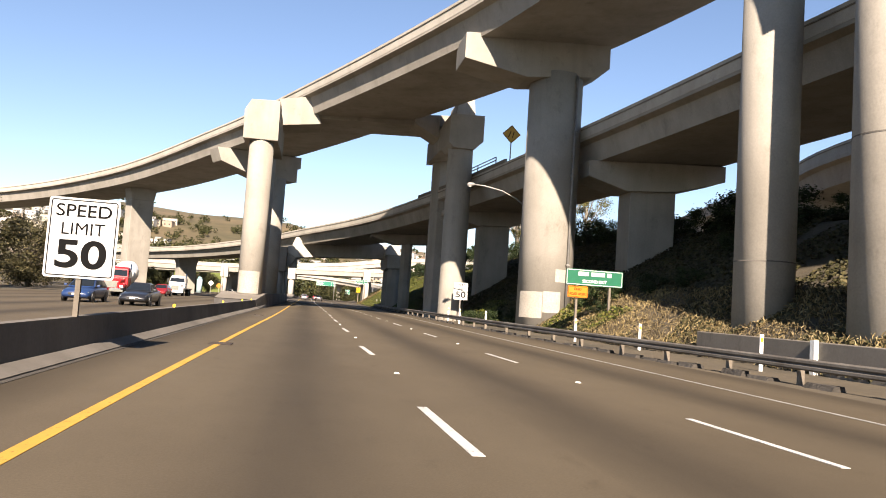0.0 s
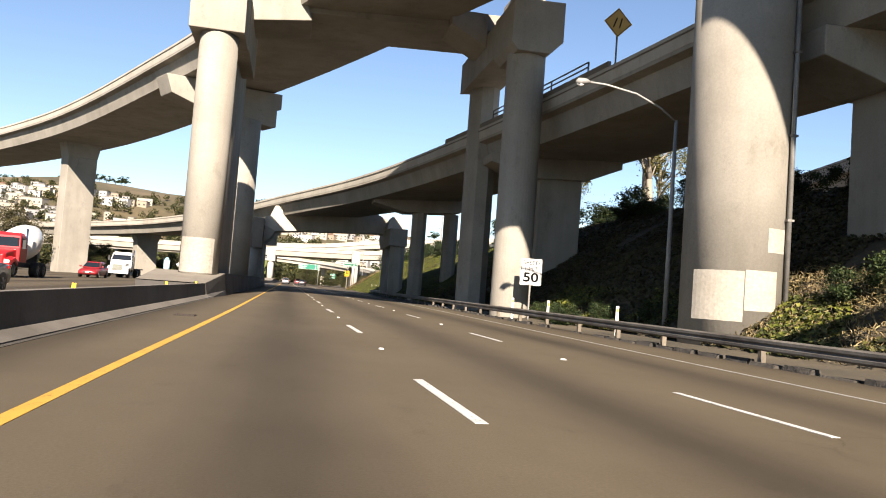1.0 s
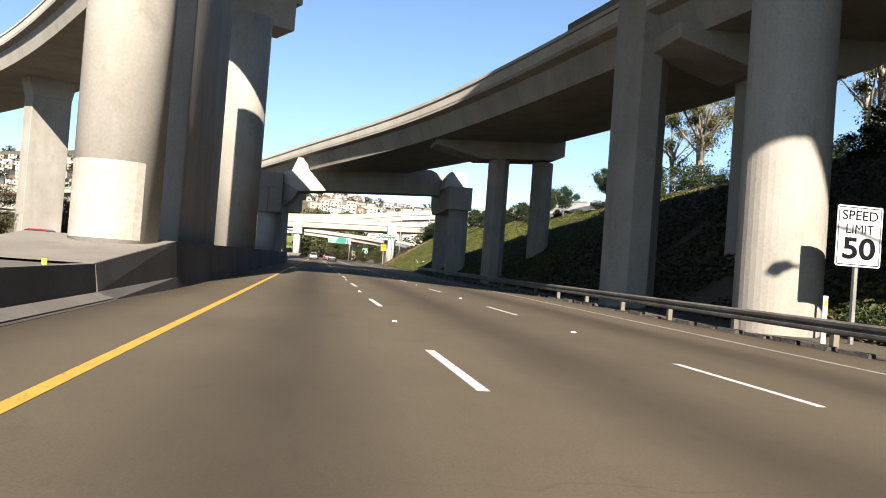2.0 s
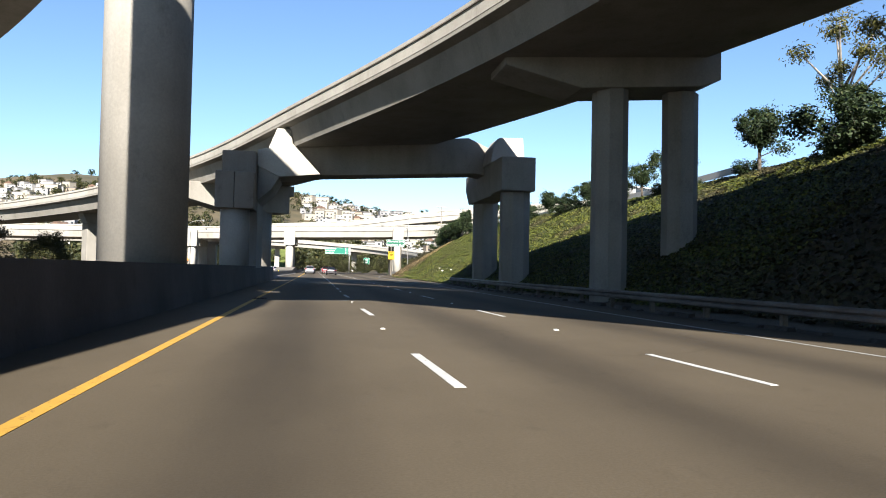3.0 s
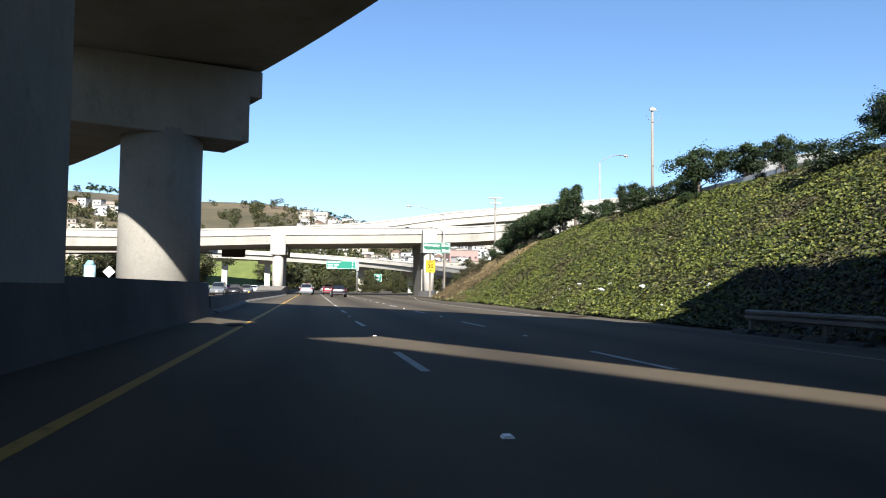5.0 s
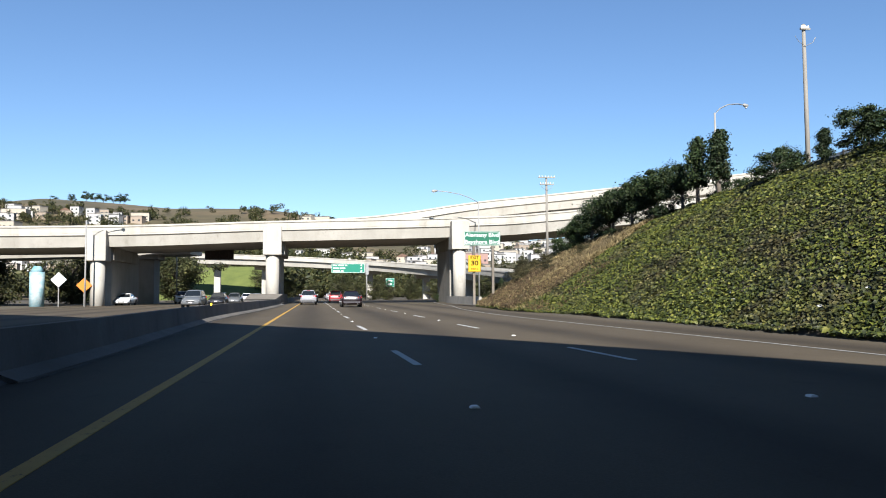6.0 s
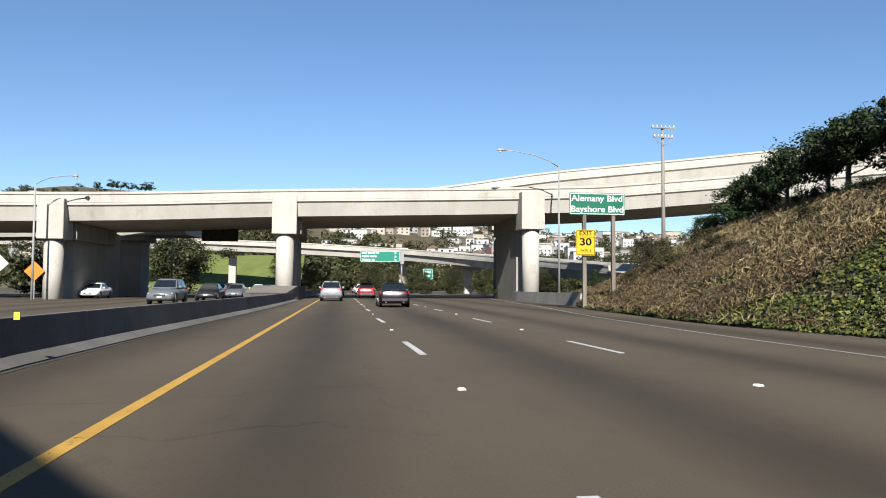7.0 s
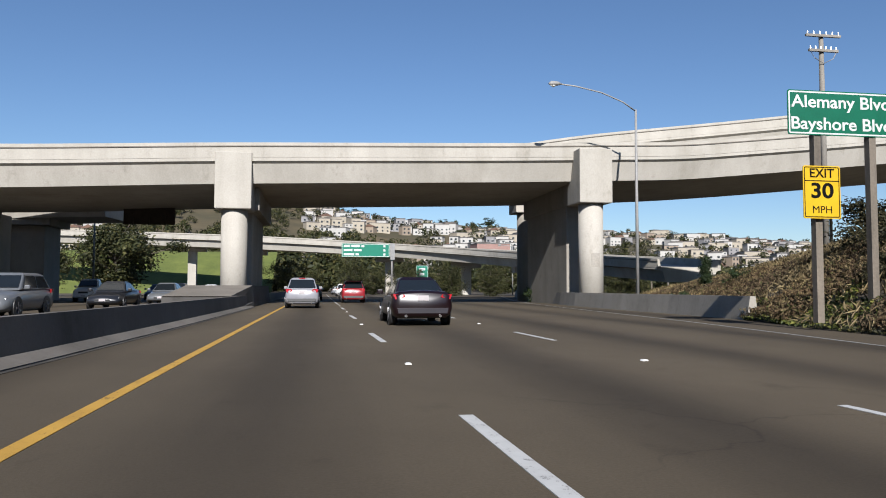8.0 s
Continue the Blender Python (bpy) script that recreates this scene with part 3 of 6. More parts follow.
# ---- median barrier ----
KERB = mottled("broken_asphalt", (0.02, 0.018, 0.015), (0.06, 0.052, 0.042), 1.8, 9.0, 0.95, 0.9, depth=0.08)
def median():
    t = thing("median_barrier", "weathered, stained grey concrete median barrier with dark pier guards", "barrier", kind="structure")
    low = [(-0.18, 0), (0.18, 0), (0.16, 0.13), (0.10, 0.69), (-0.10, 0.69), (-0.16, 0.13)]
    skirt = [(0.182, 0.005), (0.46, 0.005), (0.46, 0.03), (0.182, 0.14)]
    joint = [(0.462, 0.003), (0.57, 0.003), (0.57, 0.008), (0.462, 0.008)]
    early = [(-6.12, -40, 0), (-6.06, 30, 0), (-5.95, 64.4, 0)]
    late = [(-5.8, 151.9, 0), (-5.85, 158, 0), (-6.4, 176, 0), (-6.15, 188, 0), (-5.8, 199, 0), (-5.55, 212, 0), (-5.4, 231, 0)]
    for line in (early, late):
        part("wall", sweep(line, low, step=6), CONCRETE_OLD, t)
        part("skirt", sweep(line, skirt, step=6), CONCRETE_OLD, t, "pale sloping concrete skirt")
        part("joint", sweep(line, joint, step=6), KERB, t, "dark open joint")
    part("wall", sweep([(-5.4, 248, 0), (-5.5, 400, 0)], low, step=20), CONCRETE_OLD, t)
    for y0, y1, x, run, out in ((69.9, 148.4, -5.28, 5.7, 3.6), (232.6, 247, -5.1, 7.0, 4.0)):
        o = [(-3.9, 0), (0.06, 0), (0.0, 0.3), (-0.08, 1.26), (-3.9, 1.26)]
        part("pier_guard", sweep([(x, y0, 0), (x, y1, 0)], o, step=8), CONCRETE_DARK, t, "tall dark grey guard wall round the pier feet")
        for a, b in ((y0 - run, y0), (y1 + out, y1)):
            # the low wall and its skirt grow into the tall guard
            near = [(x - 0.19, 0.0), (x - 0.47, 0.15), (x - 0.56, 0.692), (x - 3.9, 0.692), (x - 3.9, 0.0)]
            tall = [(x + 0.06, 0.0), (x, 0.3), (x - 0.08, 1.26), (x - 3.9, 1.26), (x - 3.9, 0.0)]
            bm = bmesh.new()
            v = [bm.verts.new((px, a, pz)) for px, pz in near] + [bm.verts.new((px, b, pz)) for px, pz in tall]
            bm.faces.new(v[:5])
            for i in range(5):
                k = (i + 1) % 5
                bm.faces.new((v[i], v[k], v[5 + k], v[5 + i]))
            bmesh.ops.recalc_face_normals(bm, faces=bm.faces)
            flare = part("flare", bm, CONCRETE_DARK, t, "dark grey concrete wall rising to the guard")
            bm = bmesh.new()
            v = [bm.verts.new(c) for c in ((x - 0.60, a, 0.696), (x - 3.9, a, 0.696), (x - 3.9, b, 1.264), (x - 0.12, b, 1.264))]
            low4 = [bm.verts.new(q.co - Vector((0, 0, 0.05))) for q in v]
            for f in (v, low4[::-1]):
                bm.faces.new(f)
            for i in range(4):
                bm.faces.new((v[i], low4[i], low4[(i + 1) % 4], v[(i + 1) % 4]))
            bmesh.ops.recalc_face_normals(bm, faces=bm.faces)
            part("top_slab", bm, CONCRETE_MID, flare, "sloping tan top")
    for y in (8.0, 26.0, 41.0, 53.0, 62.0, 176.0):
        part("reflector", box(-6.09, -6.01, y, y + 0.03, 0.68, 0.79), MARKER_YELLOW, t, "small yellow reflector")


MARKER_YELLOW = plain("reflector_yellow", (0.8, 0.55, 0.02), 0.4)
median()

# ---- guardrail ----
RAIL = [(13.6, -30), (11.0, 8), (10.1, 20), (9.4, 30), (8.9, 45), (8.9, 70), (9.1, 95), (9.7, 118), (10.5, 138)]


def guardrail():
    t = thing("guardrail", "galvanised steel guardrail on wooden posts along the shoulder", "guardrail", kind="structure")
    line = [(x, y, -0.04) for x, y in RAIL]
    w = [(0.0, 0.40), (-0.05, 0.44), (-0.05, 0.50), (0.0, 0.545), (-0.05, 0.59), (-0.05, 0.65), (0.0, 0.69), (0.015, 0.69), (-0.03, 0.65), (-0.03, 0.59), (0.015, 0.545), (-0.03, 0.5), (-0.03, 0.44), (0.015, 0.4)]
    part("rail", sweep(line, w, step=2), RAIL_STEEL, t)
    pts, side = spline(line, 3.2)
    for q, sv in zip(pts, side):
        turn = math.degrees(math.atan2(sv.y, sv.x))
        m = pose(q.x, q.y, q.z, 0, 0, turn)
        part("post", box(0.10, 0.23, -0.065, 0.065, -0.3, 0.62, m), WOOD_POST, t)
        part("spacer", box(0.01, 0.10, -0.05, 0.05, 0.42, 0.66, m), WOOD_POST, t)


WOOD_POST = mottled("grey_post_wood", (0.0837, 0.0708, 0.0547), (0.1674, 0.1416, 0.1094), 2.0, 14.0, 0.85, 0.4, (1, 1, 0.2))
guardrail()
t = thing("rail_kerb", "broken dark asphalt kerb beneath the guardrail", "kerb", kind="structure")
rnd = random.Random(3)
for k in range(120):
    y0 = 2 + k * 1.14
    x0, x1 = lerp([(b, a) for a, b in RAIL], y0), lerp([(b, a) for a, b in RAIL], y0 + 1.1)
    z0 = height(x0, y0) - 0.05
    w, h, j = rnd.uniform(0.12, 0.24), rnd.uniform(0.10, 0.2), rnd.uniform(-0.06, 0.06)
    if rnd.random() < 0.85:
        part("kerb_piece", loft([[(x0 + j - w, y0, z0), (x0 + j + w, y0, z0), (x0 + j + w * 0.6, y0, z0 + h), (x0 + j - w * 0.5, y0, z0 + h * 0.9)], [(x1 + j - w * 0.8, y0 + rnd.uniform(0.7, 1.08), z0), (x1 + j + w, y0 + 1.05, z0), (x1 + j + w * 0.5, y0 + 1.0, z0 + h * 0.8), (x1 + j - w * 0.4, y0 + 0.9, z0 + h)]]), KERB, t)
for x, y in ((12.6, 31), (11.5, 36), (12.3, 21.6), (10.7, 51.8), (10.1, 58), (10.5, 64.9)):
    t = thing("delineator_post", "slim white plastic delineator post behind the guardrail", "road post", (x, y, height(x, y) - 0.03), group="delineator posts")
    part("post", box(-0.06, 0.06, -0.02, 0.02, 0, 1.15), WHITE_PLASTIC, t, bevel=0.01)
    part("reflector", box(-0.045, 0.045, -0.026, -0.018, 0.9, 1.05), MARKER_YELLOW, t, "small reflector")

# low concrete wall before the overpass
t = thing("roadside_wall", "low stained concrete wall along the exit shoulder", "wall", kind="structure")
part("wall", sweep([(13.9, 211, 0), (14.3, 218, 0), (14.8, 232, 0), (17.2, 248, 0), (23.6, 280, 0)], [(-0.25, 0), (0.2, 0), (0.1, 0.85), (-0.1, 0.85)], step=5), CONCRETE, t)

# ---- road details ----
def marker(x, y, mat, label):
    t = thing("road_marker", label, "road marker", (x, y, 0), group="raised road markers")
    part("body", prism([(-0.05, 0), (0.05, 0), (0.03, 0.022), (-0.03, 0.022)], -0.05, 0.05), mat, t)


for k in range(-1, 20):
    for x in (0.0, 3.66):
        marker(x, 10 + 12.19 * k + 4.5, WHITE_PLASTIC, "small white raised road marker between lane dashes")
WELL = plain("black_drain_well", (0.008, 0.008, 0.008), 0.95)
IRON = mottled("rusty_iron", (0.0222, 0.0185, 0.0148), (0.0518, 0.037, 0.0296), 3.0, 30.0, 0.7, 0.4, metal=0.5)
for x, y in ((-3.85, 20.0), (-4.5, 46.3), (-3.4, 102.0), (-3.3, 110.1), (-3.55, 141.0)):
    t = thing("drain_grate", "dark iron drain grate set in the median shoulder", "drain", (x, y, 0.0), group="drain grates")
    part("frame", box(-0.25, 0.25, -0.38, 0.38, -0.02, 0.006), WELL, t, "black drain well")
    for x0 in (-0.27, 0.25):
        part("rim", box(x0, x0 + 0.02, -0.39, 0.39, -0.02, 0.02), IRON, t)
    for i in range(9):
        part("bar", box(-0.25, 0.25, -0.36 + i * 0.085, -0.34 + i * 0.085, 0.004, 0.022), IRON, t)

# ---- vegetation ----
def leaf_material(name, stops, rough=0.6):
    m, n, l, b = material(name, rough)
    geo = n.new("ShaderNodeNewGeometry")
    c = ramp(n, l, geo.outputs["Random Per Island"], stops)
    big = ramp(n, l, grain(n, l, 0.35, 5), [(0.32, (0.62, 0.60, 0.62)), (0.68, (1.2, 1.15, 1.0))])
    l.new(mix(n, l, 1.0, c, big, "MULTIPLY"), b.inputs["Base Color"])
    b.inputs["Specular IOR Level"].default_value = 0.2
    return m


LEAF = leaf_material("tree_leaves", [(0.0, (0.0078, 0.0157, 0.0052)), (0.5, (0.0165, 0.0313, 0.0104)), (0.85, (0.0296, 0.0470, 0.0139)), (1.0, (0.0522, 0.0626, 0.0218))])
LEAF_OLIVE = leaf_material("olive_leaves", [(0.0, (0.0193, 0.0206, 0.0090)), (0.5, (0.0386, 0.0373, 0.0167)), (1.0, (0.0708, 0.0612, 0.0290))])
LEAF_FAR = leaf_material("far_leaves", [(0.0, (0.0122, 0.0174, 0.0061)), (0.5, (0.0313, 0.0365, 0.0122)), (0.85, (0.0539, 0.0557, 0.0191)), (1.0, (0.0827, 0.0740, 0.0278))])
LEAF_EUCA = leaf_material("eucalyptus_leaves", [(0.0, (0.030, 0.036, 0.010)), (0.5, (0.075, 0.078, 0.018)), (1.0, (0.13, 0.115, 0.030))])


def ivy_material():
    m, n, l, b = material("ivy_leaves", 0.6)
    b.inputs["Specular IOR Level"].default_value = 0.3
    geo = n.new("ShaderNodeNewGeometry")
    leaf = ramp(n, l, geo.outputs["Random Per Island"], [(0.0, (0.0104, 0.0148, 0.0026)), (0.4, (0.0296, 0.0383, 0.0052)), (0.8, (0.0766, 0.0870, 0.0096)), (1.0, (0.1392, 0.1348, 0.0261))])
    old = ramp(n, l, geo.outputs["Random Per Island"], [(0.0, (0.0104, 0.0104, 0.0043)), (0.5, (0.0313, 0.0270, 0.0104)), (1.0, (0.0740, 0.0592, 0.0244))])
    zone = ramp(n, l, grain(n, l, 0.30, 7, (1, 0.7, 1.6), 0.65), [(0.35, (0, 0, 0)), (0.52, (1, 1, 1))])
    l.new(mix(n, l, zone, old, leaf), b.inputs["Base Color"])
    return m


IVY = ivy_material()
DRY = leaf_material("dry_grass", [(0.0, (0.088, 0.067, 0.034)), (0.5, (0.185, 0.148, 0.079)), (1.0, (0.285, 0.237, 0.138))], 0.8)
BRUSH = leaf_material("brown_brush", [(0.0, (0.022, 0.016, 0.009)), (0.35, (0.058, 0.038, 0.021)), (0.6, (0.098, 0.072, 0.041)), (0.8, (0.15, 0.116, 0.066)), (1.0, (0.046, 0.055, 0.015))], 0.85)
BARK = mottled("bark", (0.0518, 0.0407, 0.0296), (0.1184, 0.0962, 0.074), 1.5, 10.0, 0.9, 0.6, (1, 1, 0.25))
BARK_PALE = mottled("pale_bark", (0.1628, 0.1406, 0.111), (0.2812, 0.2516, 0.2072), 1.0, 8.0, 0.85, 0.4, (1, 1, 0.25))


def leaf_mesh(name, centres, normals, sizes, mat, seed=0, slim=0.6):
    """Small folded leaves, each a quad bent along its middle."""
    rng = np.random.default_rng(seed)
    k = len(centres)
    n = normals / np.maximum(1e-6, np.linalg.norm(normals, axis=1))[:, None]
    a = rng.normal(size=(k, 3))
    a -= (a * n).sum(1)[:, None] * n
    a /= np.maximum(1e-6, np.linalg.norm(a, axis=1))[:, None]
    b = np.cross(n, a)
    h = sizes[:, None] * 0.5
    lift = n * h * 0.35
    v = np.stack([centres - a * h, centres + b * h * slim + lift, centres + a * h, centres - b * h * slim + lift], 1).reshape(-1, 3)
    i = np.arange(k) * 4
    f = np.concatenate([np.stack([i, i + 1, i + 2], 1), np.stack([i, i + 2, i + 3], 1)])
    me = bpy.data.meshes.new(name)
    me.vertices.add(len(v)); me.vertices.foreach_set("co", v.astype(np.float32).ravel())
    me.loops.add(len(f) * 3); me.loops.foreach_set("vertex_index", f.astype(np.int32).ravel())
    me.polygons.add(len(f)); me.polygons.foreach_set("loop_start", np.arange(len(f), dtype=np.int32) * 3)
    me.update(calc_edges=True)
    me.validate()
    me.materials.append(mat)
    return me


def limb(bm, a, b, r0, r1, sides=7):
    a, b = Vector(a), Vector(b)
    d = b - a
    m = Matrix.Translation(a) @ d.to_track_quat("Z", "Y").to_matrix().to_4x4()
    add_cyl(bm, r0, r1, 0, d.length, sides, m)


def make_tree(name, label, h, spread, leaf, leaves, seed, mat, bark=None, low=0.3, clumps=14, slim=0.6, column=False, group=""):
    """A tapered trunk with limbs that carry clumps of leaves, at the origin."""
    rng = np.random.default_rng(seed)
    t = thing(name, label, "tree", group=group)
    bm = bmesh.new()
    top = Vector((rng.normal() * 0.03 * h, rng.normal() * 0.03 * h, h * 0.72))
    limb(bm, (0, 0, -0.4), top * 0.5, h * 0.035, h * 0.024)
    limb(bm, top * 0.5, top, h * 0.024, h * 0.010)
    centres, radii = [], []
    for i in range(clumps):
        k = (i + 0.5) / clumps
        z = h * (low + (0.93 - low) * k)
        wide = spread * (math.sin(math.pi * (0.15 + 0.8 * (1 - k))) if not column else (1 - 0.75 * k))
        ang = i * 2.4 + rng.normal() * 0.3
        rad = wide * ((0.2 + 0.95 * rng.random()) if not column else (0.15 + 0.5 * rng.random()))
        z += h * 0.06 * rng.normal()
        c = np.array([math.cos(ang) * rad, math.sin(ang) * rad, z])
        centres.append(c)
        radii.append(spread * (0.17 + 0.24 * rng.random()) * (1.25 if column else 1))
        limb(bm, top * min(1.0, (z / h) * 0.9), Vector(c), h * 0.010, h * 0.004, 5)
    part("trunk", bm, bark or BARK, t, smooth=True)
    idx = rng.integers(0, clumps, leaves)
    d = rng.normal(size=(leaves, 3))
    d /= np.linalg.norm(d, axis=1)[:, None]
    rr = np.array(radii)[idx] * (0.45 + 0.55 * rng.random(leaves) ** 0.5) * (1 + 0.34 * rng.normal(size=leaves))
    pos = np.array(centres)[idx] + d * rr[:, None] * np.array([1, 1, 0.75])
    me = leaf_mesh("crown", pos, d + rng.normal(size=(leaves, 3)) * 0.6 + np.array([0, 0, 0.4]), leaf * (0.6 + 0.8 * rng.random(leaves)), mat, seed, slim)
    ob = new("crown", me)
    ob.parent = t
    return t


def plant(src, x, y, z, s, turn, sx=1.0):
    m = pose(x, y, z, 0, 0, turn) @ Matrix.Diagonal((s * sx, s * sx, s, 1))
    return copy_thing(src, m)


def drop(src):
    for o in (*src.children_recursive, src):
        bpy.data.objects.remove(o)


rnd = random.Random(4)
oak = make_tree("broadleaf_tree", "dense dark green broadleaf tree above the ivy bank", 4.0, 1.8, 0.15, 7500, 1, LEAF, low=0.46, clumps=24, group="bank trees")
fir = make_tree("conifer_tree", "slim pointed dark green tree on the bank", 4.0, 0.95, 0.14, 6000, 2, LEAF, low=0.3, clumps=36, column=True, group="bank trees")
shrub = make_tree("shrub", "rounded dark green shrub", 2.2, 1.7, 0.15, 4500, 3, LEAF, low=0.12, clumps=14, group="shrubs")
bramble = make_tree("shrub", "tangled green and brown bramble on the bank", 2.2, 1.9, 0.13, 5500, 9, LEAF_OLIVE, low=0.10, clumps=18, group="shrubs")
big = make_tree("broadleaf_tree", "large olive-brown tree beyond the opposite lanes", 11, 5.0, 0.32, 9000, 5, LEAF_OLIVE, low=0.10, clumps=26, group="trees beyond the opposite lanes")
round_tree = make_tree("broadleaf_tree", "broad rounded olive-green tree beyond the overpass", 10, 5.6, 0.34, 14000, 8, LEAF_FAR, low=0.14, clumps=40, group="trees beyond the overpass")
dark = make_tree("broadleaf_tree", "dark green round tree beyond the overpass", 11, 5.2, 0.34, 8000, 7, LEAF_FAR, low=0.08, clumps=28, group="trees beyond the overpass")
euca = make_tree("eucalyptus_tree", "tall airy eucalyptus with pale bare limbs", 12, 3.4, 0.27, 3200, 6, LEAF_EUCA, BARK_PALE, low=0.58, clumps=10, slim=0.35, group="eucalyptus trees")

# trees along the crest of the bank: x, y, scale, kind
CREST_TREES = [(21.4, 118, 1.1, oak), (21.6, 123, 0.9, oak), (22.0, 128, 0.8, oak), (21.6, 134, 0.9, oak), (21.8, 140, 0.75, oak), (22.0, 146, 1.0, oak), (21.2, 152, 0.8, oak), (22.4, 157, 1.0, oak),
               (21.6, 161, 1.15, oak), (22.6, 165, 0.8, oak), (20.8, 168.5, 0.75, oak), (21.4, 172, 0.7, fir), (21.6, 175.5, 0.7, oak), (20.4, 179.4, 1.35, fir), (20.0, 181.0, 1.4, fir), (20.6, 184, 1.1, oak), (20.4, 187.0, 1.25, oak), (20.9, 189.2, 1.2, oak),
               (20.6, 191.5, 1.3, oak), (20.2, 194.0, 1.25, oak), (21.0, 196.5, 1.2, oak), (20.5, 199, 1.2, oak), (20.9, 201.5, 1.05, oak), (20.4, 203.5, 0.95, oak), (21.4, 205, 0.7, oak), (21, 208, 0.55, oak), (19.2, 224, 0.7, fir), (22.5, 110, 1.3, oak), (23.5, 104, 1.2, oak)]
for x, y, s, src in CREST_TREES:
    plant(src, x, y, height(x, y) - 0.1, s * 0.72, rnd.uniform(0, 360), rnd.uniform(0.9, 1.25))
for i in range(26):
    y = 30 + i * 3.0 + rnd.uniform(-1, 1)
    x = lerp(CREST, y) + rnd.uniform(-0.5, 2.5)
    plant(shrub, x, y, height(x, y) - 0.15, rnd.uniform(0.6, 1.15), rnd.uniform(0, 360), rnd.uniform(0.9, 1.4))
for x, y, s in ((11.6, 60, 0.42), (12.2, 62, 0.5), (13.0, 58, 0.45), (12.6, 65.8, 0.4), (13.6, 54.6, 0.4), (15.6, 45.5, 0.5), (16.4, 43.4, 0.6), (15.2, 42, 0.4), (17.4, 40.2, 0.5), (18.2, 37.6, 0.45), (21.8, 39.0, 0.5), (23.6, 37.5, 0.55), (17.0, 222.5, 0.35), (18.4, 219.5, 0.4), (16.0, 245, 0.6)):
    plant(shrub, x, y, height(x, y) - 0.12, s, rnd.uniform(0, 360), 1.1)
for i in range(30):
    y = 99 + i * 3.7 + rnd.uniform(-1, 1)
    x = lerp(CREST, y) + rnd.uniform(-0.9, 1.4)
    plant(shrub, x, y, height(x, y) - 0.15, rnd.uniform(0.28, 0.62), rnd.uniform(0, 360), rnd.uniform(0.8, 1.7))
for x, y, s in ((25.5, 79, 0.8), (27.5, 84, 0.85), (26.5, 101.5, 0.8), (28.5, 105, 0.9), (29.5, 112, 0.85), (33, 92, 0.9), (36, 84, 0.9)):
    plant(euca, x, y, height(x, y) - 0.2, s, rnd.uniform(0, 360))
for x, y, s in ((-38, 62, 0.7), (-40, 74, 0.8), (-37, 86, 0.85), (-42, 96, 0.9), (-38, 108, 0.8), (-43, 118, 0.9), (-37, 128, 0.75), (-46, 140, 0.8), (-42, 152, 0.7), (-36, 160, 0.6), (-48, 84, 1.0), (-50, 108, 1.0),
                (-39, 190, 0.5), (-44, 205, 0.5), (-39, 268, 0.75), (-41, 280, 0.8), (-48, 262, 0.7), (-60, 250, 0.8), (-66, 270, 0.9)):
    plant(big if y < 180 else dark, x, y, -0.1, s, rnd.uniform(0, 360), rnd.uniform(0.95, 1.25))
for x, y, s in ((14, 300, 0.35), (18, 296, 0.4), (11, 306, 0.35), (22, 288, 0.35), (8, 318, 0.4), (4, 324, 0.4), (-2, 328, 0.4), (30, 280, 0.4), (38, 300, 0.6), (44, 290, 0.6), (50, 310, 0.7), (-8, 345, 0.6), (-16, 356, 0.7), (6, 352, 0.7), (16, 350, 0.7), (26, 346, 0.7), (36, 340, 0.6), (60, 330, 0.7), (-52, 372, 0.8)):
    plant(dark, x, y, -0.1, s, rnd.uniform(0, 360), 1.2)
for x, y, s in ((15.6, 201.5, 0.5), (16.4, 204.5, 0.55), (17.4, 207.5, 0.6), (15.2, 206.0, 0.4), (18.2, 203.0, 0.5), (16.8, 199.0, 0.45), (14.6, 203.4, 0.35), (18.9, 210.5, 0.8), (15.9, 195.5, 0.35), (17.6, 192.5, 0.4)):
    plant(bramble, x, y, height(x, y) - 0.25, s, rnd.uniform(0, 360), 1.3)
plant(round_tree, -26.6, 288, -0.1, 0.97, 40, 1.22)
plant(round_tree, -37.5, 292, -0.1, 0.75, 160, 1.0)
for src in (oak, fir, shrub, bramble, big, dark, euca, round_tree):
    drop(src)


def cover(name, label, count, ylim, size, mat, seed, keep, lift=0.10, slim=0.8, upright=False):
    """Leaves strewn over the bank."""
    rng = np.random.default_rng(seed)
    pts, nor = [], []
    while len(pts) < count:
        y = rng.uniform(*ylim)
        a, b = lerp(TOE, y), lerp(CREST, y)
        x = a + (b + 2.5 - a) * rng.random() - 0.3
        if not keep(x, y, rng):
            continue
        lump = noise.noise(Vector((x * 0.55, y * 0.55, 3.0)))
        z = height(x, y) + lift * (0.3 + rng.random()) + 0.22 * max(0, lump)
        pts.append((x, y, z))
        nor.append((rng.normal(), rng.normal() - 0.4, 0.25) if upright else (-0.45 + rng.normal() * 0.45, rng.normal() * 0.45 - 0.15, 0.8))
    me = leaf_mesh(name, np.array(pts), np.array(nor), size * (0.6 + 0.8 * rng.random(count)), mat, seed, slim)
    return tagged(new(name, me), label, "plants", kind="stuff")


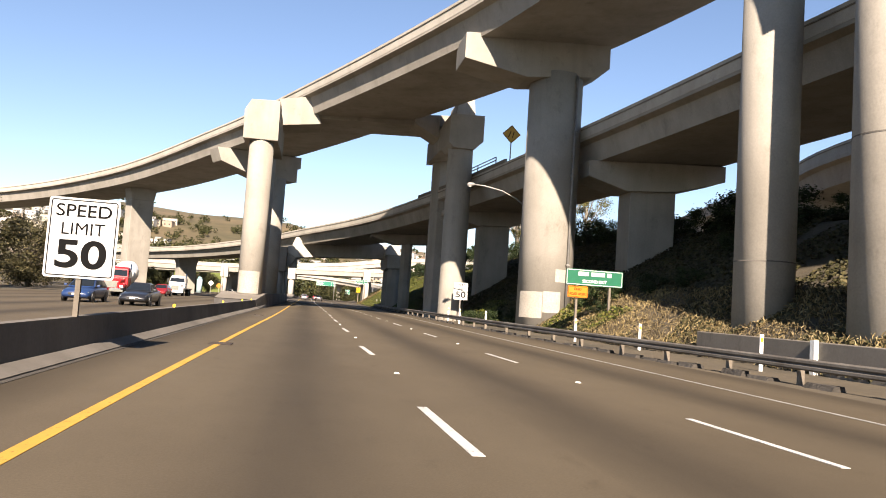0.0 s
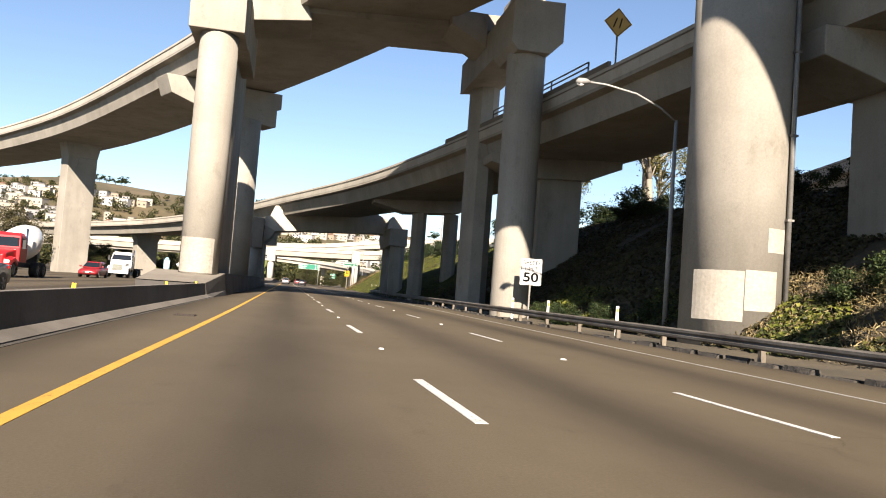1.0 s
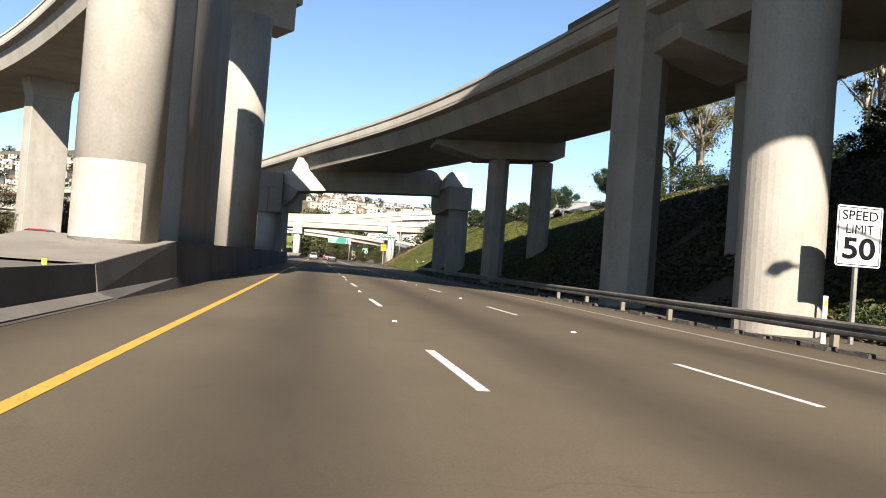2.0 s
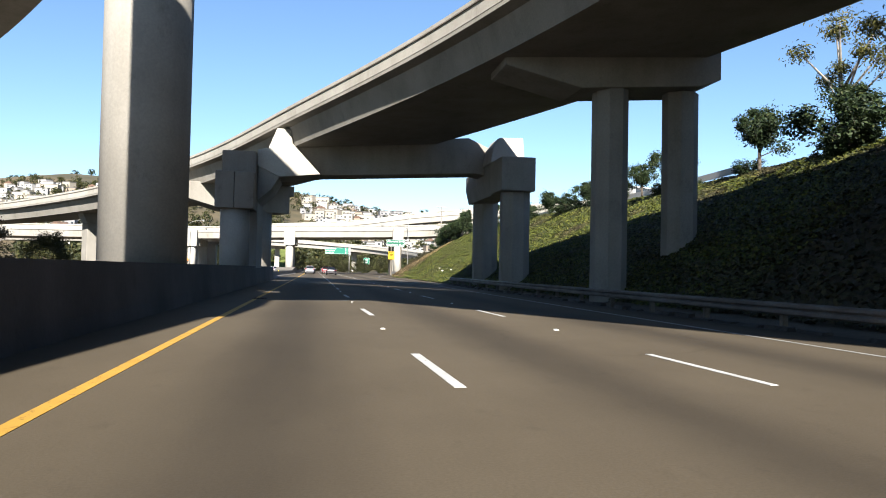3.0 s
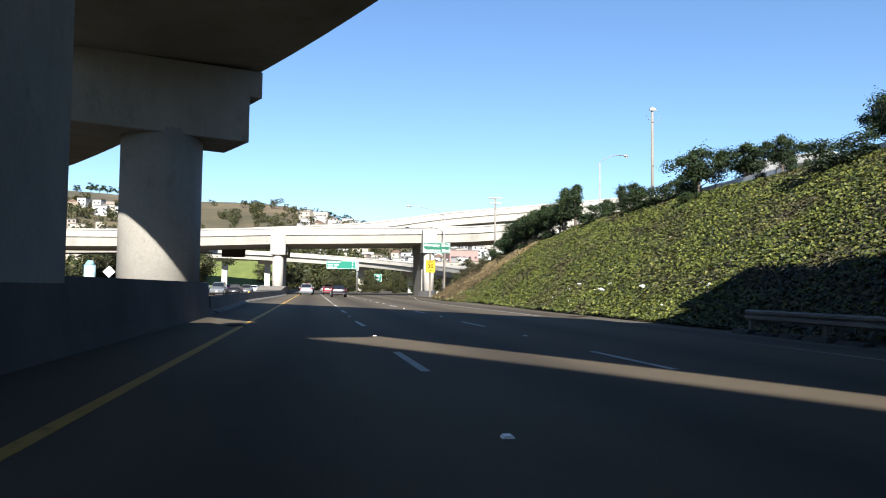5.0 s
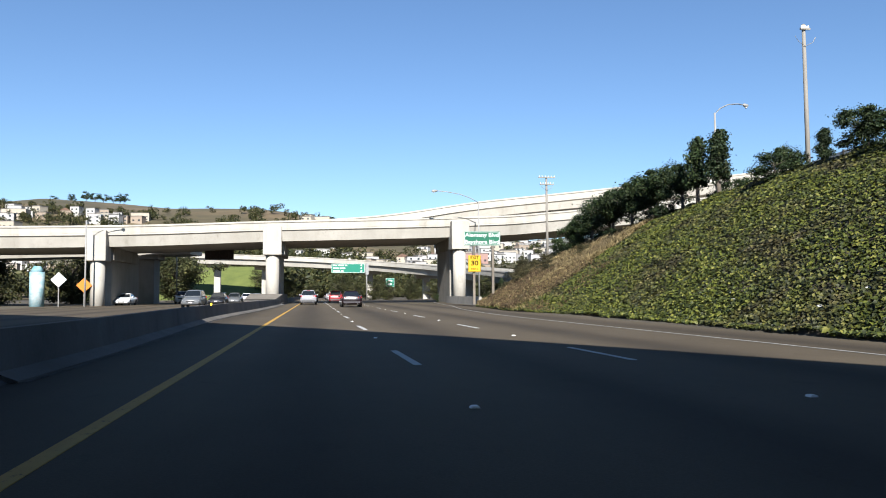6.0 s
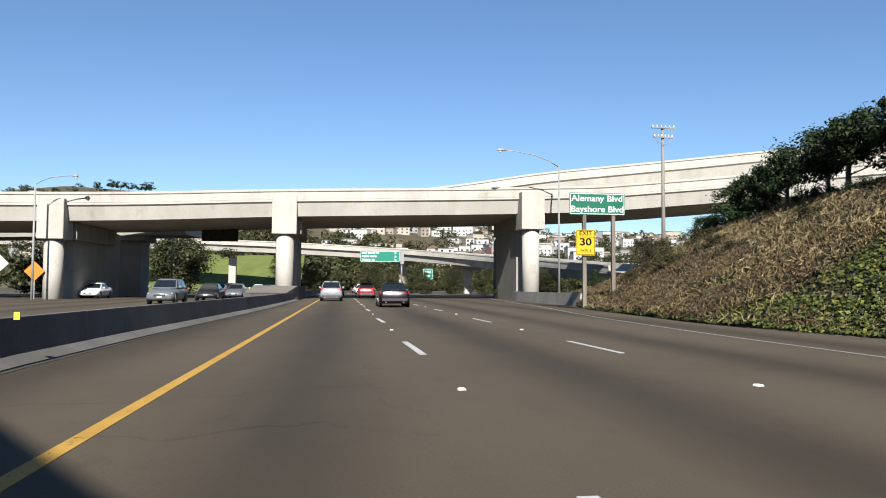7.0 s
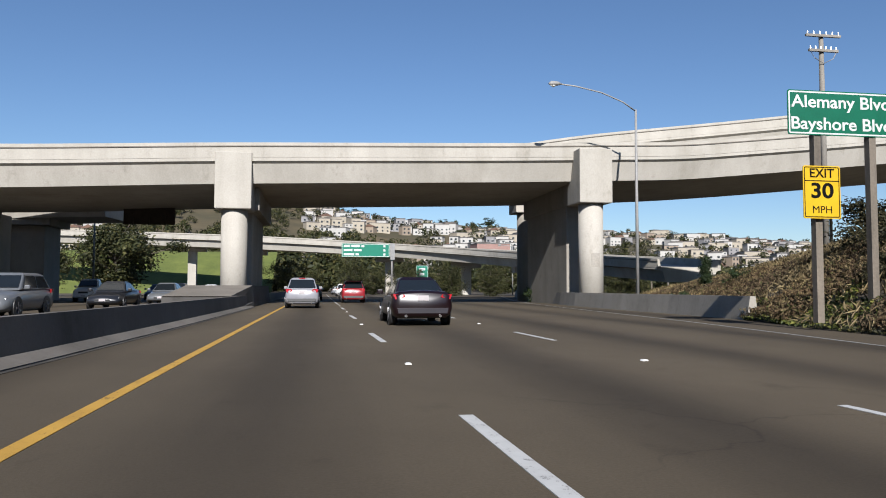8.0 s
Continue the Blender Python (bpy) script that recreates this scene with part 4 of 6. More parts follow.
cover("ivy", "dense yellow-green ivy covering the bank", 250000, (95, 212), 0.135, IVY, 11, lambda x, y, r: y < 186 or (x < lerp(TOE, y) + 4.5 and noise.noise(Vector((x * 0.3, y * 0.3, 9))) > 0.0) or r.random() < 0.6 - 0.05 * (y - 186))
cover("scrub", "dark brown-green scrub on the shaded bank", 85000, (3, 97), 0.18, LEAF_OLIVE, 12, lambda x, y, r: noise.noise(Vector((x * 0.22, y * 0.22, 5))) > (-0.45 if not (24 < y < 44 and x < 17.5) else 0.02))
cover("dry_grass", "tall tan dry grass on the upper bank", 80000, (186, 240), 0.34, DRY, 13, lambda x, y, r: x > lerp(TOE, y) + 2.4 + 1.5 * noise.noise(Vector((x * 0.3, y * 0.3, 2))) or r.random() < 0.12, 0.24, 0.11, upright=True)
cover("brush", "dry brown brush mixed with weeds on the bank", 52000, (181, 232), 0.13, BRUSH, 16, lambda x, y, r: x < lerp(TOE, y) + 4.0 and noise.noise(Vector((x * 0.28, y * 0.28, 6))) > -0.12 and r.random() < (y - 180) / 12, 0.34, 0.35, upright=True)
cover("dry_grass", "dry tan grass and weeds on the sunlit slope under the flyovers", 14000, (14, 50), 0.24, DRY, 17, lambda x, y, r: x < lerp(TOE, y) + 4.5, 0.16, 0.14, upright=True)
cover("weeds", "bright yellow-green weeds at the foot of the bank", 9000, (38, 68), 0.16, IVY, 15, lambda x, y, r: x < lerp(TOE, y) + 2.6 and noise.noise(Vector((x * 0.3, y * 0.3, 8))) > -0.05, 0.18)
cover("weeds", "low green weeds at the foot of the bank", 24000, (140, 228), 0.13, IVY, 14, lambda x, y, r: x < lerp(TOE, y) + 1.2, 0.08)

def lawn():
    """A bright mown slope beyond the far ramp."""
    bm = bmesh.new()
    xs, ys = [-62 + 3 * i for i in range(18)], [346 + 2 * i for i in range(13)]
    g = [[bm.verts.new((x, y, -0.1 + 9.6 * min(1.0, (y - 346) / 22.0) + 0.15 * noise.noise(Vector((x * 0.2, y * 0.2, 1))))) for x in xs] for y in ys]
    for a, b in zip(g, g[1:]):
        for i in range(len(xs) - 1):
            bm.faces.new((a[i], a[i + 1], b[i + 1], b[i]))
    tagged(link_mesh("lawn", bm, LAWN, smooth=True), "bright green grassy slope beyond the far ramp", "grass", kind="structure")


LAWN = mottled("bright_grass", (0.065, 0.085, 0.014), (0.11, 0.13, 0.024), 0.25, 3.0, 0.9, 0.3)
lawn()

# litter along the foot of the bank
PAPER = mottled("litter_paper", (0.37, 0.37, 0.3552), (0.555, 0.5476, 0.5328), 6.0, 30.0, 0.7, 0.5)
for i in range(60):
    y = rnd.uniform(146, 202) if i < 34 else rnd.uniform(140, 160)
    x = lerp(TOE, y) + rnd.uniform(0.0, 1.8) ** 1.0
    s = rnd.uniform(0.04, 0.12) if i % 12 else 0.22
    bm = bmesh.new()
    bmesh.ops.create_icosphere(bm, subdivisions=2, radius=1)
    for v in bm.verts:
        v.co = Vector((v.co.x, v.co.y * 0.7, v.co.z * 0.35)) * (1 + 0.9 * noise.noise(v.co * 2.9 + Vector((i, 0, 0))))
        v.co *= s
    ob = tagged(link_mesh("litter", bm, PAPER), "crumpled pale litter lying in the ivy", "litter", "litter on the bank")
    ob["group"] = "litter on the bank"
    ob.matrix_world = pose(x, y, height(x, y) + 0.06 + s * 0.1, rnd.uniform(-15, 15), rnd.uniform(-35, 0), rnd.uniform(0, 360))

# ---- signs ----
SIGN_WHITE = plain("sign_white", (0.4886, 0.4886, 0.4750), 0.35)
SIGN_BLACK = plain("sign_black", (0.0052, 0.0052, 0.0052), 0.95)
SIGN_BLACK.node_tree.nodes["Principled BSDF"].inputs["Specular IOR Level"].default_value = 0.1
SIGN_GREEN = plain("sign_green", (0.0081, 0.0950, 0.0509), 0.35)
SIGN_TEAL = plain("sign_far_green", (0.0102, 0.1493, 0.0950), 0.35)
SIGN_YELLOW = plain("sign_yellow", (0.5090, 0.3189, 0.0068), 0.35)
SIGN_AMBER = plain("sign_amber", (0.4072, 0.2239, 0.0136), 0.4)
SIGN_ORANGE = plain("sign_orange", (0.5429, 0.1493, 0.0068), 0.4)
SIGN_BACK = mottled("bare_aluminium", (0.1931, 0.1931, 0.1931), (0.2704, 0.2704, 0.2640), 2.0, 12.0, 0.45, 0.1, metal=0.7)


def plate(w, h, d, r=0.06, k=5):
    """A flat panel with rounded corners in x and z, its face at y = 0 and d deep."""
    o = []
    for cx, cz, a in ((w / 2 - r, h / 2 - r, 0), (-w / 2 + r, h / 2 - r, 90), (-w / 2 + r, -h / 2 + r, 180), (w / 2 - r, -h / 2 + r, 270)):
        for i in range(k + 1):
            q = radians(a + 90 * i / k)
            o.append((cx + r * math.cos(q), cz + r * math.sin(q)))
    return prism(o, 0, d)


def border(w, h, b, r=0.05, k=5):
    """A thin raised frame just before the face."""
    bm = bmesh.new()
    def ring(w, h, r):
        o = []
        for cx, cz, a in ((w / 2 - r, h / 2 - r, 0), (-w / 2 + r, h / 2 - r, 90), (-w / 2 + r, -h / 2 + r, 180), (w / 2 - r, -h / 2 + r, 270)):
            for i in range(k + 1):
                q = radians(a + 90 * i / k)
                o.append(bm.verts.new((cx + r * math.cos(q), -0.004, cz + r * math.sin(q))))
        return o
    a, c = ring(w, h, r), ring(w - 2 * b, h - 2 * b, max(0.005, r - b))
    n = len(a)
    for i in range(n):
        bm.faces.new((a[i], a[(i + 1) % n], c[(i + 1) % n], c[i]))
    return bm


def lettering(text, size, width, z, mat, parent, x=0.0, weight=0.0):
    cu = bpy.data.curves.new("lettering", "FONT")
    cu.body, cu.size, cu.align_x, cu.align_y, cu.extrude, cu.offset = text, size, "CENTER", "CENTER", 0.001, weight
    ob = bpy.data.objects.new("lettering", cu)
    scene.collection.objects.link(ob)
    bpy.context.view_layer.update()
    me = bpy.data.meshes.new_from_object(ob.evaluated_get(bpy.context.evaluated_depsgraph_get()))
    wide = max(v.co.x for v in me.vertices) - min(v.co.x for v in me.vertices)
    bpy.data.objects.remove(ob)
    me.transform(Matrix.Translation((x, -0.006, z)) @ Matrix.Rotation(radians(90), 4, "X") @ Matrix.Diagonal((width / wide, 1, 1, 1)))
    me.materials.clear()
    me.materials.append(mat)
    t = new("lettering", me)
    t.parent = parent
    t["label"] = 'lettering "%s"' % text
    return t


def bars(widths, x0, z, h, mat, parent, gap=0.06):
    """Unreadable words as plain bars."""
    x = x0
    for w in widths:
        part("text_bar", box(x, x + w, -0.006, -0.001, z - h / 2, z + h / 2), mat, parent, "plain bar of unreadable writing")
        x += w + gap


def sign_panel(t, w, h, mat, z, edge=None, rim=0.03, inset=0.03, x=0.0, y=0.0):
    ob = part("panel", plate(w, h, 0.02), mat, t)
    ob.location = (x, y, z)
    if edge is not None:
        part("border", border(w - 2 * inset, h - 2 * inset, rim), edge, ob)
    return ob


def post(t, x, y, z0, z1, r, mat, label=""):
    part("post", box(x - r, x + r, y, y + 2 * r, z0, z1), mat, t, label)


def speed_sign(x, y, z, foot):
    t = thing("speed_limit_sign", "white speed limit 50 sign with black lettering on a post", "road sign", (x, y, 0), group="speed limit signs")
    post(t, 0, 0.03, foot, z + 1.2, 0.045, WOOD_POST if foot > 0.3 else STEEL)
    pn = sign_panel(t, 1.25, 1.50, SIGN_WHITE, z + 0.75, SIGN_BLACK, 0.022, 0.035)
    lettering("SPEED", 0.33, 0.98, 0.50, SIGN_BLACK, pn, 0, 0.003)
    lettering("LIMIT", 0.33, 0.76, 0.16, SIGN_BLACK, pn, 0, 0.0)
    lettering("50", 0.72, 0.90, -0.33, SIGN_BLACK, pn, 0, 0.018)


speed_sign(-6.03, 15.05, 1.40, 0.66)
speed_sign(11.53, 65.2, 1.89, -0.1)

t = thing("green_guide_sign", "green guide sign with white border on wooden posts", "road sign", (14.1, 40.4, 0))
post(t, -1.0, 0.03, -0.2, 3.6, 0.06, WOOD_POST)
post(t, 0.95, 0.03, 0.2, 3.6, 0.06, WOOD_POST)
pn = sign_panel(t, 3.36, 0.90, SIGN_GREEN, 3.43, SIGN_WHITE, 0.035, 0.03)
bars([0.62, 0.80, 0.25], -0.98, 0.20, 0.22, SIGN_WHITE, pn, 0.15)
lettering("SECOND EXIT", 0.24, 1.45, -0.22, SIGN_WHITE, pn, 0, 0.006)
t = thing("road_work_sign", "orange end road work sign on the guide sign's post", "road sign", (13.1, 40.3, 0))
pn = sign_panel(t, 1.17, 0.64, SIGN_ORANGE, 2.60, SIGN_BLACK, 0.02, 0.03)
part("bolt", box(-0.3, -0.2, 0.02, 0.14, 2.5, 2.6), STEEL, t)
lettering("END", 0.2, 0.42, 0.14, SIGN_BLACK, pn, 0, 0.004)
lettering("ROAD WORK", 0.2, 0.95, -0.13, SIGN_BLACK, pn, 0, 0.004)

t = thing("merge_sign", "amber diamond lane-merge sign on a pole above the ramp", "road sign", (14.4, 62.0, 0))
part("post", cyl(0.05, 0.05, 13.2, 17.0, 10), STEEL, t, smooth=True)
pn = part("panel", plate(1.15, 1.15, 0.02, 0.05), SIGN_AMBER, t)
pn.matrix_local = pose(0, -0.06, 16.3, 0, 45, 0)
part("border", border(1.08, 1.08, 0.03), SIGN_BLACK, pn)
for x0, x1 in ((-0.30, -0.1), (0.05, 0.18)):
    part("arrow", prism([(x0, -0.28), (x0 + 0.07, -0.30), (x1 + 0.07, 0.25), (x1, 0.28)], -0.008, -0.002, Matrix.Rotation(radians(-45), 4, "Y")), SIGN_BLACK, pn, "black lane line")

t = thing("street_guide_sign", "green guide sign for two boulevards on timber posts", "road sign", (12.68, 204.6, 0))
for x in (-0.72, 0.95):
    post(t, x, 0.03, 0.2, 6.2, 0.10, WOOD_POST)
pn = sign_panel(t, 3.2, 1.22, SIGN_GREEN, 5.87, SIGN_WHITE, 0.04, 0.03)
lettering("Alemany Blvd", 0.47, 2.95, 0.29, SIGN_WHITE, pn, 0, 0.008)
lettering("Bayshore Blvd", 0.47, 3.0, -0.31, SIGN_WHITE, pn, 0, 0.008)
t = thing("exit_speed_sign", "yellow exit 30 mph sign on the timber post", "road sign", (11.97, 204.5, 0))
pn = sign_panel(t, 1.1, 1.42, SIGN_YELLOW, 3.70, SIGN_BLACK, 0.025, 0.03)
part("bolt", box(-0.05, 0.05, 0.02, 0.14, 3.7, 3.8), STEEL, t)
lettering("EXIT", 0.34, 0.72, 0.50, SIGN_BLACK, pn, 0, 0.006)
lettering("30", 0.56, 0.66, 0.02, SIGN_BLACK, pn, 0, 0.014)
lettering("MPH", 0.28, 0.56, -0.48, SIGN_BLACK, pn, 0, 0.0)
part("rule", box(-0.52, 0.52, -0.006, -0.001, 0.29, 0.315), SIGN_BLACK, pn)

t = thing("overhead_guide_sign", "green three-line guide sign hung from a roadside pole", "road sign", (4.95, 289, 0))
part("pole", cyl(0.14, 0.14, -0.2, 7.3, 14, Matrix.Translation((3.6, 0.4, 0))), STEEL, t, smooth=True)
part("end_board", box(3.35, 3.95, 0.02, 0.08, 5.0, 7.2), SIGN_BACK, t, "grey end board")
part("truss", box(-3.2, 3.6, 0.06, 0.5, 6.1, 6.35), STEEL, t)
pn = sign_panel(t, 6.5, 1.82, SIGN_TEAL, 6.25, SIGN_WHITE, 0.06, 0.05)
for i, ws in enumerate(([0.7, 1.0, 0.35], [1.0, 0.9], [1.2, 0.4])):
    bars([w * 1.15 for w in ws], -2.95, 0.56 - 0.56 * i, 0.27, SIGN_WHITE, pn, 0.2)
    bars([0.28], 2.4, 0.56 - 0.56 * i, 0.29, SIGN_WHITE, pn)
t = thing("exit_sign", "small green exit sign on posts in the gore", "road sign", (14.2, 300, 0))
post(t, 0, 0.03, -0.2, 3.6, 0.06, WOOD_POST)
pn = sign_panel(t, 1.8, 1.9, SIGN_TEAL, 3.6, SIGN_WHITE, 0.05, 0.03)
bars([0.9], -0.45, 0.4, 0.35, SIGN_WHITE, pn)
bars([0.4, 0.3], -0.45, -0.35, 0.4, SIGN_WHITE, pn)
for x, y, z, mat, lab in ((-29.5, 231, 3.0, SIGN_WHITE, "white diamond sign on a post beyond the lanes"), (-27.4, 233, 2.4, SIGN_ORANGE, "orange diamond road work sign beyond the lanes")):
    t = thing("diamond_sign", lab, "road sign", (x, y, 0))
    post(t, 0, 0.03, -0.2, z, 0.05, STEEL)
    pn = part("panel", plate(1.2, 1.2, 0.02, 0.05), mat, t)
    pn.matrix_local = pose(0, 0, z, 0, 45, 0)
t = thing("roadside_board", "white roadside board with unreadable black writing", "sign", (52.6, 300, 0))
for x in (-1.4, 1.4):
    post(t, x, 0.03, -0.2, 4.6, 0.10, WOOD_POST)
pn = sign_panel(t, 6.2, 1.7, SIGN_WHITE, 5.1)
bars([0.5, 0.52, 0.5, 0.45, 0.5, 0.5, 0.5], -2.6, 0, 1.1, SIGN_BLACK, pn, 0.24)

MURAL = mottled("blue_mural_paint", (0.074, 0.2516, 0.3108), (0.407, 0.4588, 0.4588), 0.8, 5.0, 0.7, 0.1)
t = thing("painted_pillar", "round pillar painted in light blue and white", "pillar", (-33.4, 236, 0))
part("shaft", cyl(0.8, 0.8, -0.2, 4.0, 24), MURAL, t, smooth=True)
part("crown", cyl(0.8, 0.35, 4.0, 4.7, 24), MURAL, t, smooth=True)

# ---- street lamps and poles ----
POLE_GREY = mottled("pale_pole_paint", (0.1914, 0.1870, 0.1783), (0.2610, 0.2566, 0.2436), 1.0, 12.0, 0.6, 0.1)
PALE_WOOD = mottled("bleached_pole_wood", (0.1479, 0.1348, 0.1131), (0.2349, 0.2175, 0.1870), 0.8, 12.0, 0.85, 0.3, (1, 1, 0.2))
LAMP_GLASS = plain("lamp_lens", (0.6, 0.6, 0.56), 0.25)


def tube(points, r, sides=8):
    """A round tube along the points."""
    bm = bmesh.new()
    rings = []
    for i, q in enumerate(points):
        q = Vector(q)
        d = (Vector(points[min(i + 1, len(points) - 1)]) - Vector(points[max(i - 1, 0)])).normalized()
        a = d.orthogonal().normalized()
        b = d.cross(a)
        rad = r[i] if isinstance(r, list) else r
        rings.append([bm.verts.new(q + rad * (a * math.cos(2 * math.pi * j / sides) + b * math.sin(2 * math.pi * j / sides))) for j in range(sides)])
    for p0, p1 in zip(rings, rings[1:]):
        off = min(range(sides), key=lambda k: (p0[0].co - p1[k].co).length)
        for j in range(sides):
            bm.faces.new((p0[j], p0[(j + 1) % sides], p1[(j + 1 + off) % sides], p1[(j + off) % sides]))
    bm.faces.new(rings[0])
    bm.faces.new(rings[-1])
    return bm


def street_lamp(x, y, z0, knee, dx, dy, rise, label="grey cobra-head street lamp on a slim steel pole"):
    t = thing("street_lamp", label, "street lamp", (x, y, z0), group="street lamps")
    part("pole", cyl(0.11, 0.07, -0.3, knee - z0, 12), POLE_GREY, t, smooth=True)
    k = knee - z0
    arm = [(0, 0, k - 0.1), (dx * 0.15, dy * 0.15, k + rise * 0.35), (dx * 0.4, dy * 0.4, k + rise * 0.75), (dx * 0.7, dy * 0.7, k + rise * 0.96), (dx * 0.9, dy * 0.9, k + rise)]
    part("arm", tube(arm, 0.045), POLE_GREY, t, smooth=True)
    head = part("lamp_head", tube([(dx * 0.86, dy * 0.86, k + rise), (dx * 0.9, dy * 0.9, k + rise + 0.01), (dx * 0.97, dy * 0.97, k + rise - 0.02), (dx * 1.0, dy * 1.0, k + rise - 0.05)], [0.05, 0.13, 0.16, 0.05]), POLE_GREY, t, smooth=True)
    part("lens", tube([(dx * 0.92, dy * 0.92, k + rise - 0.1), (dx * 0.95, dy * 0.95, k + rise - 0.14), (dx * 0.985, dy * 0.985, k + rise - 0.12)], [0.05, 0.11, 0.04]), LAMP_GLASS, head, smooth=True)


street_lamp(13.45, 53.2, height(13.45, 53.2), 9.0, -4.3, 0.6, 1.3)
street_lamp(18.0, 230.1, 1.0, 12.2, -5.9, -1.0, 1.15)
street_lamp(27.7, 192.4, 5.3, 14.4, 4.05, 2.2, 1.2)
street_lamp(-22.3, 262, 0, 8.6, 2.5, 0, 0.5)
street_lamp(-26.6, 230.5, 0, 9.6, 3.2, 0.5, 0.8)
street_lamp(30, 300, 0, 7.0, -4.0, 0, 0.8)
street_lamp(33, 318, 0, 9.0, -4.0, 0, 0.8)


def utility_pole(x, y, z0, top, arms, label):
    t = thing("utility_pole", label, "utility pole", (x, y, z0), group="utility poles")
    h = top - z0
    part("pole", cyl(0.17, 0.11, -0.3, h, 12), PALE_WOOD, t, smooth=True)
    for z, w in arms:
        a = part("crossarm", box(-w / 2, w / 2, -0.22, -0.10, h - z - 0.06, h - z + 0.06), PALE_WOOD, t)
        for i in range(6):
            px = -w / 2 + 0.1 + (w - 0.2) * i / 5
            part("insulator", cyl(0.045, 0.03, h - z + 0.06, h - z + 0.22, 8, Matrix.Translation((px, -0.16, 0))), LAMP_GLASS, a)
    part("brace", tube([(-0.75, -0.16, h - 0.85), (-0.5, -0.2, h - 1.25), (0, -0.17, h - 1.5), (0.5, -0.2, h - 1.25), (0.75, -0.16, h - 0.85)], 0.02, 6), STEEL, t)


utility_pole(23.35, 219.9, height(23.35, 219.9), 13.8, ((0.1, 1.9), (0.85, 1.6)), "weathered wooden utility pole with two crossarms")
utility_pole(30.2, 185.4, 6.4, 18.7, ((0.35, 0.7),), "tall pale utility pole above the bank")
utility_pole(46, 250, 1.0, 13.0, ((0.2, 1.8),), "weathered wooden utility pole with crossarm")

# railing of the bank road and a white building behind the trees
t = thing("bank_fence", "pale low fence along the road above the bank", "fence", kind="structure")
fence_line = [(22.6 + 0.4 * math.sin(y * 0.07), y, height(23, y)) for y in range(112, 214, 6)]
part("rail", sweep(fence_line, [(-0.04, 0.45), (0.04, 0.45), (0.04, 0.85), (-0.04, 0.85)], step=3), SIGN_WHITE, t, "pale rail")
for q in fence_line:
    part("post", box(q[0] - 0.05, q[0] + 0.05, q[1] - 0.05, q[1] + 0.05, q[2] - 0.3, q[2] + 0.9), WOOD_POST, t)
WALL_WHITE = mottled("white_stucco", (0.3219, 0.3155, 0.2961), (0.3992, 0.3927, 0.3734), 0.4, 6.0, 0.85, 0.1)
WINDOW = plain("window_glass", (0.03, 0.035, 0.04), 0.15)


def apartment(x, y, z, w, d, h, turn):
    t = thing("apartment_building", "white stepped building behind the bank trees", "building", (x, y, z), turn)
    for i in range(3):
        part("wall", box(-w / 2 + i * w / 3, -w / 2 + (i + 1) * w / 3 - 0.3, -d / 2, d / 2, 0, h - i * 0.7), WALL_WHITE, t)
        part("roof", box(-w / 2 + i * w / 3 - 0.1, -w / 2 + (i + 1) * w / 3 - 0.2, -d / 2 - 0.1, d / 2 + 0.1, h - i * 0.7, h - i * 0.7 + 0.2), WALL_WHITE, t)
        for j in range(4):
            part("window", box(-w / 2 + i * w / 3 + 0.6, -w / 2 + (i + 1) * w / 3 - 1.0, -d / 2 - 0.03, -d / 2 + 0.05, 1.0 + 2.6 * j, 2.2 + 2.6 * j), WINDOW, t)


apartment(53, 192, 5.0, 15, 9, 10.0, 25)

t = thing("overhead_sign_back", "dark back of a guide sign hung under the overpass", "road sign", (-14.3, 247.5, 0))
part("panel", box(-1.9, 1.9, 0.0, 0.08, 6.0, 7.9), IRON, t)
for x in (-1.2, 0, 1.2):
    part("rib", box(x - 0.05, x + 0.05, -0.1, 0.0, 5.95, 8.6), IRON, t)

# ---- vehicles ----
TYRE = mottled("tyre_rubber", (0.0074, 0.0074, 0.0074), (0.0163, 0.0163, 0.0163), 4.0, 30.0, 0.85, 0.2)
RIM = plain("alloy_rim", (0.14, 0.14, 0.145), 0.4, 0.6)
CAR_GLASS = plain("car_glass", (0.010, 0.013, 0.016), 0.06)
LAMP_RED = plain("red_lens", (0.30, 0.012, 0.016), 0.15)
LAMP_CLEAR = plain("clear_lens", (0.62, 0.62, 0.60), 0.1)
TRIM = plain("black_trim", (0.012, 0.012, 0.012), 0.5)
PLATE = plain("number_plate", (0.36, 0.33, 0.33), 0.6)
CHROME = plain("chrome", (0.6, 0.6, 0.6), 0.12, 1.0)


def paint(name, colour):
    m = plain(name, colour, 0.3, 0.0, 0.25)
    m.node_tree.nodes["Principled BSDF"].inputs["Coat Roughness"].default_value = 0.12
    return m


PAINTS = {"maroon": paint("maroon_paint", (0.0065, 0.0018, 0.003)), "silver": paint("silver_paint", (0.20, 0.20, 0.215)), "red": paint("red_paint", (0.20, 0.012, 0.016)), "black": paint("black_paint", (0.012, 0.013, 0.016)),
          "blue": paint("blue_paint", (0.012, 0.03, 0.09)), "white": paint("white_paint", (0.60, 0.60, 0.59)), "grey": paint("grey_paint", (0.10, 0.105, 0.11)), "truck_red": paint("truck_red_paint", (0.38, 0.012, 0.015))}


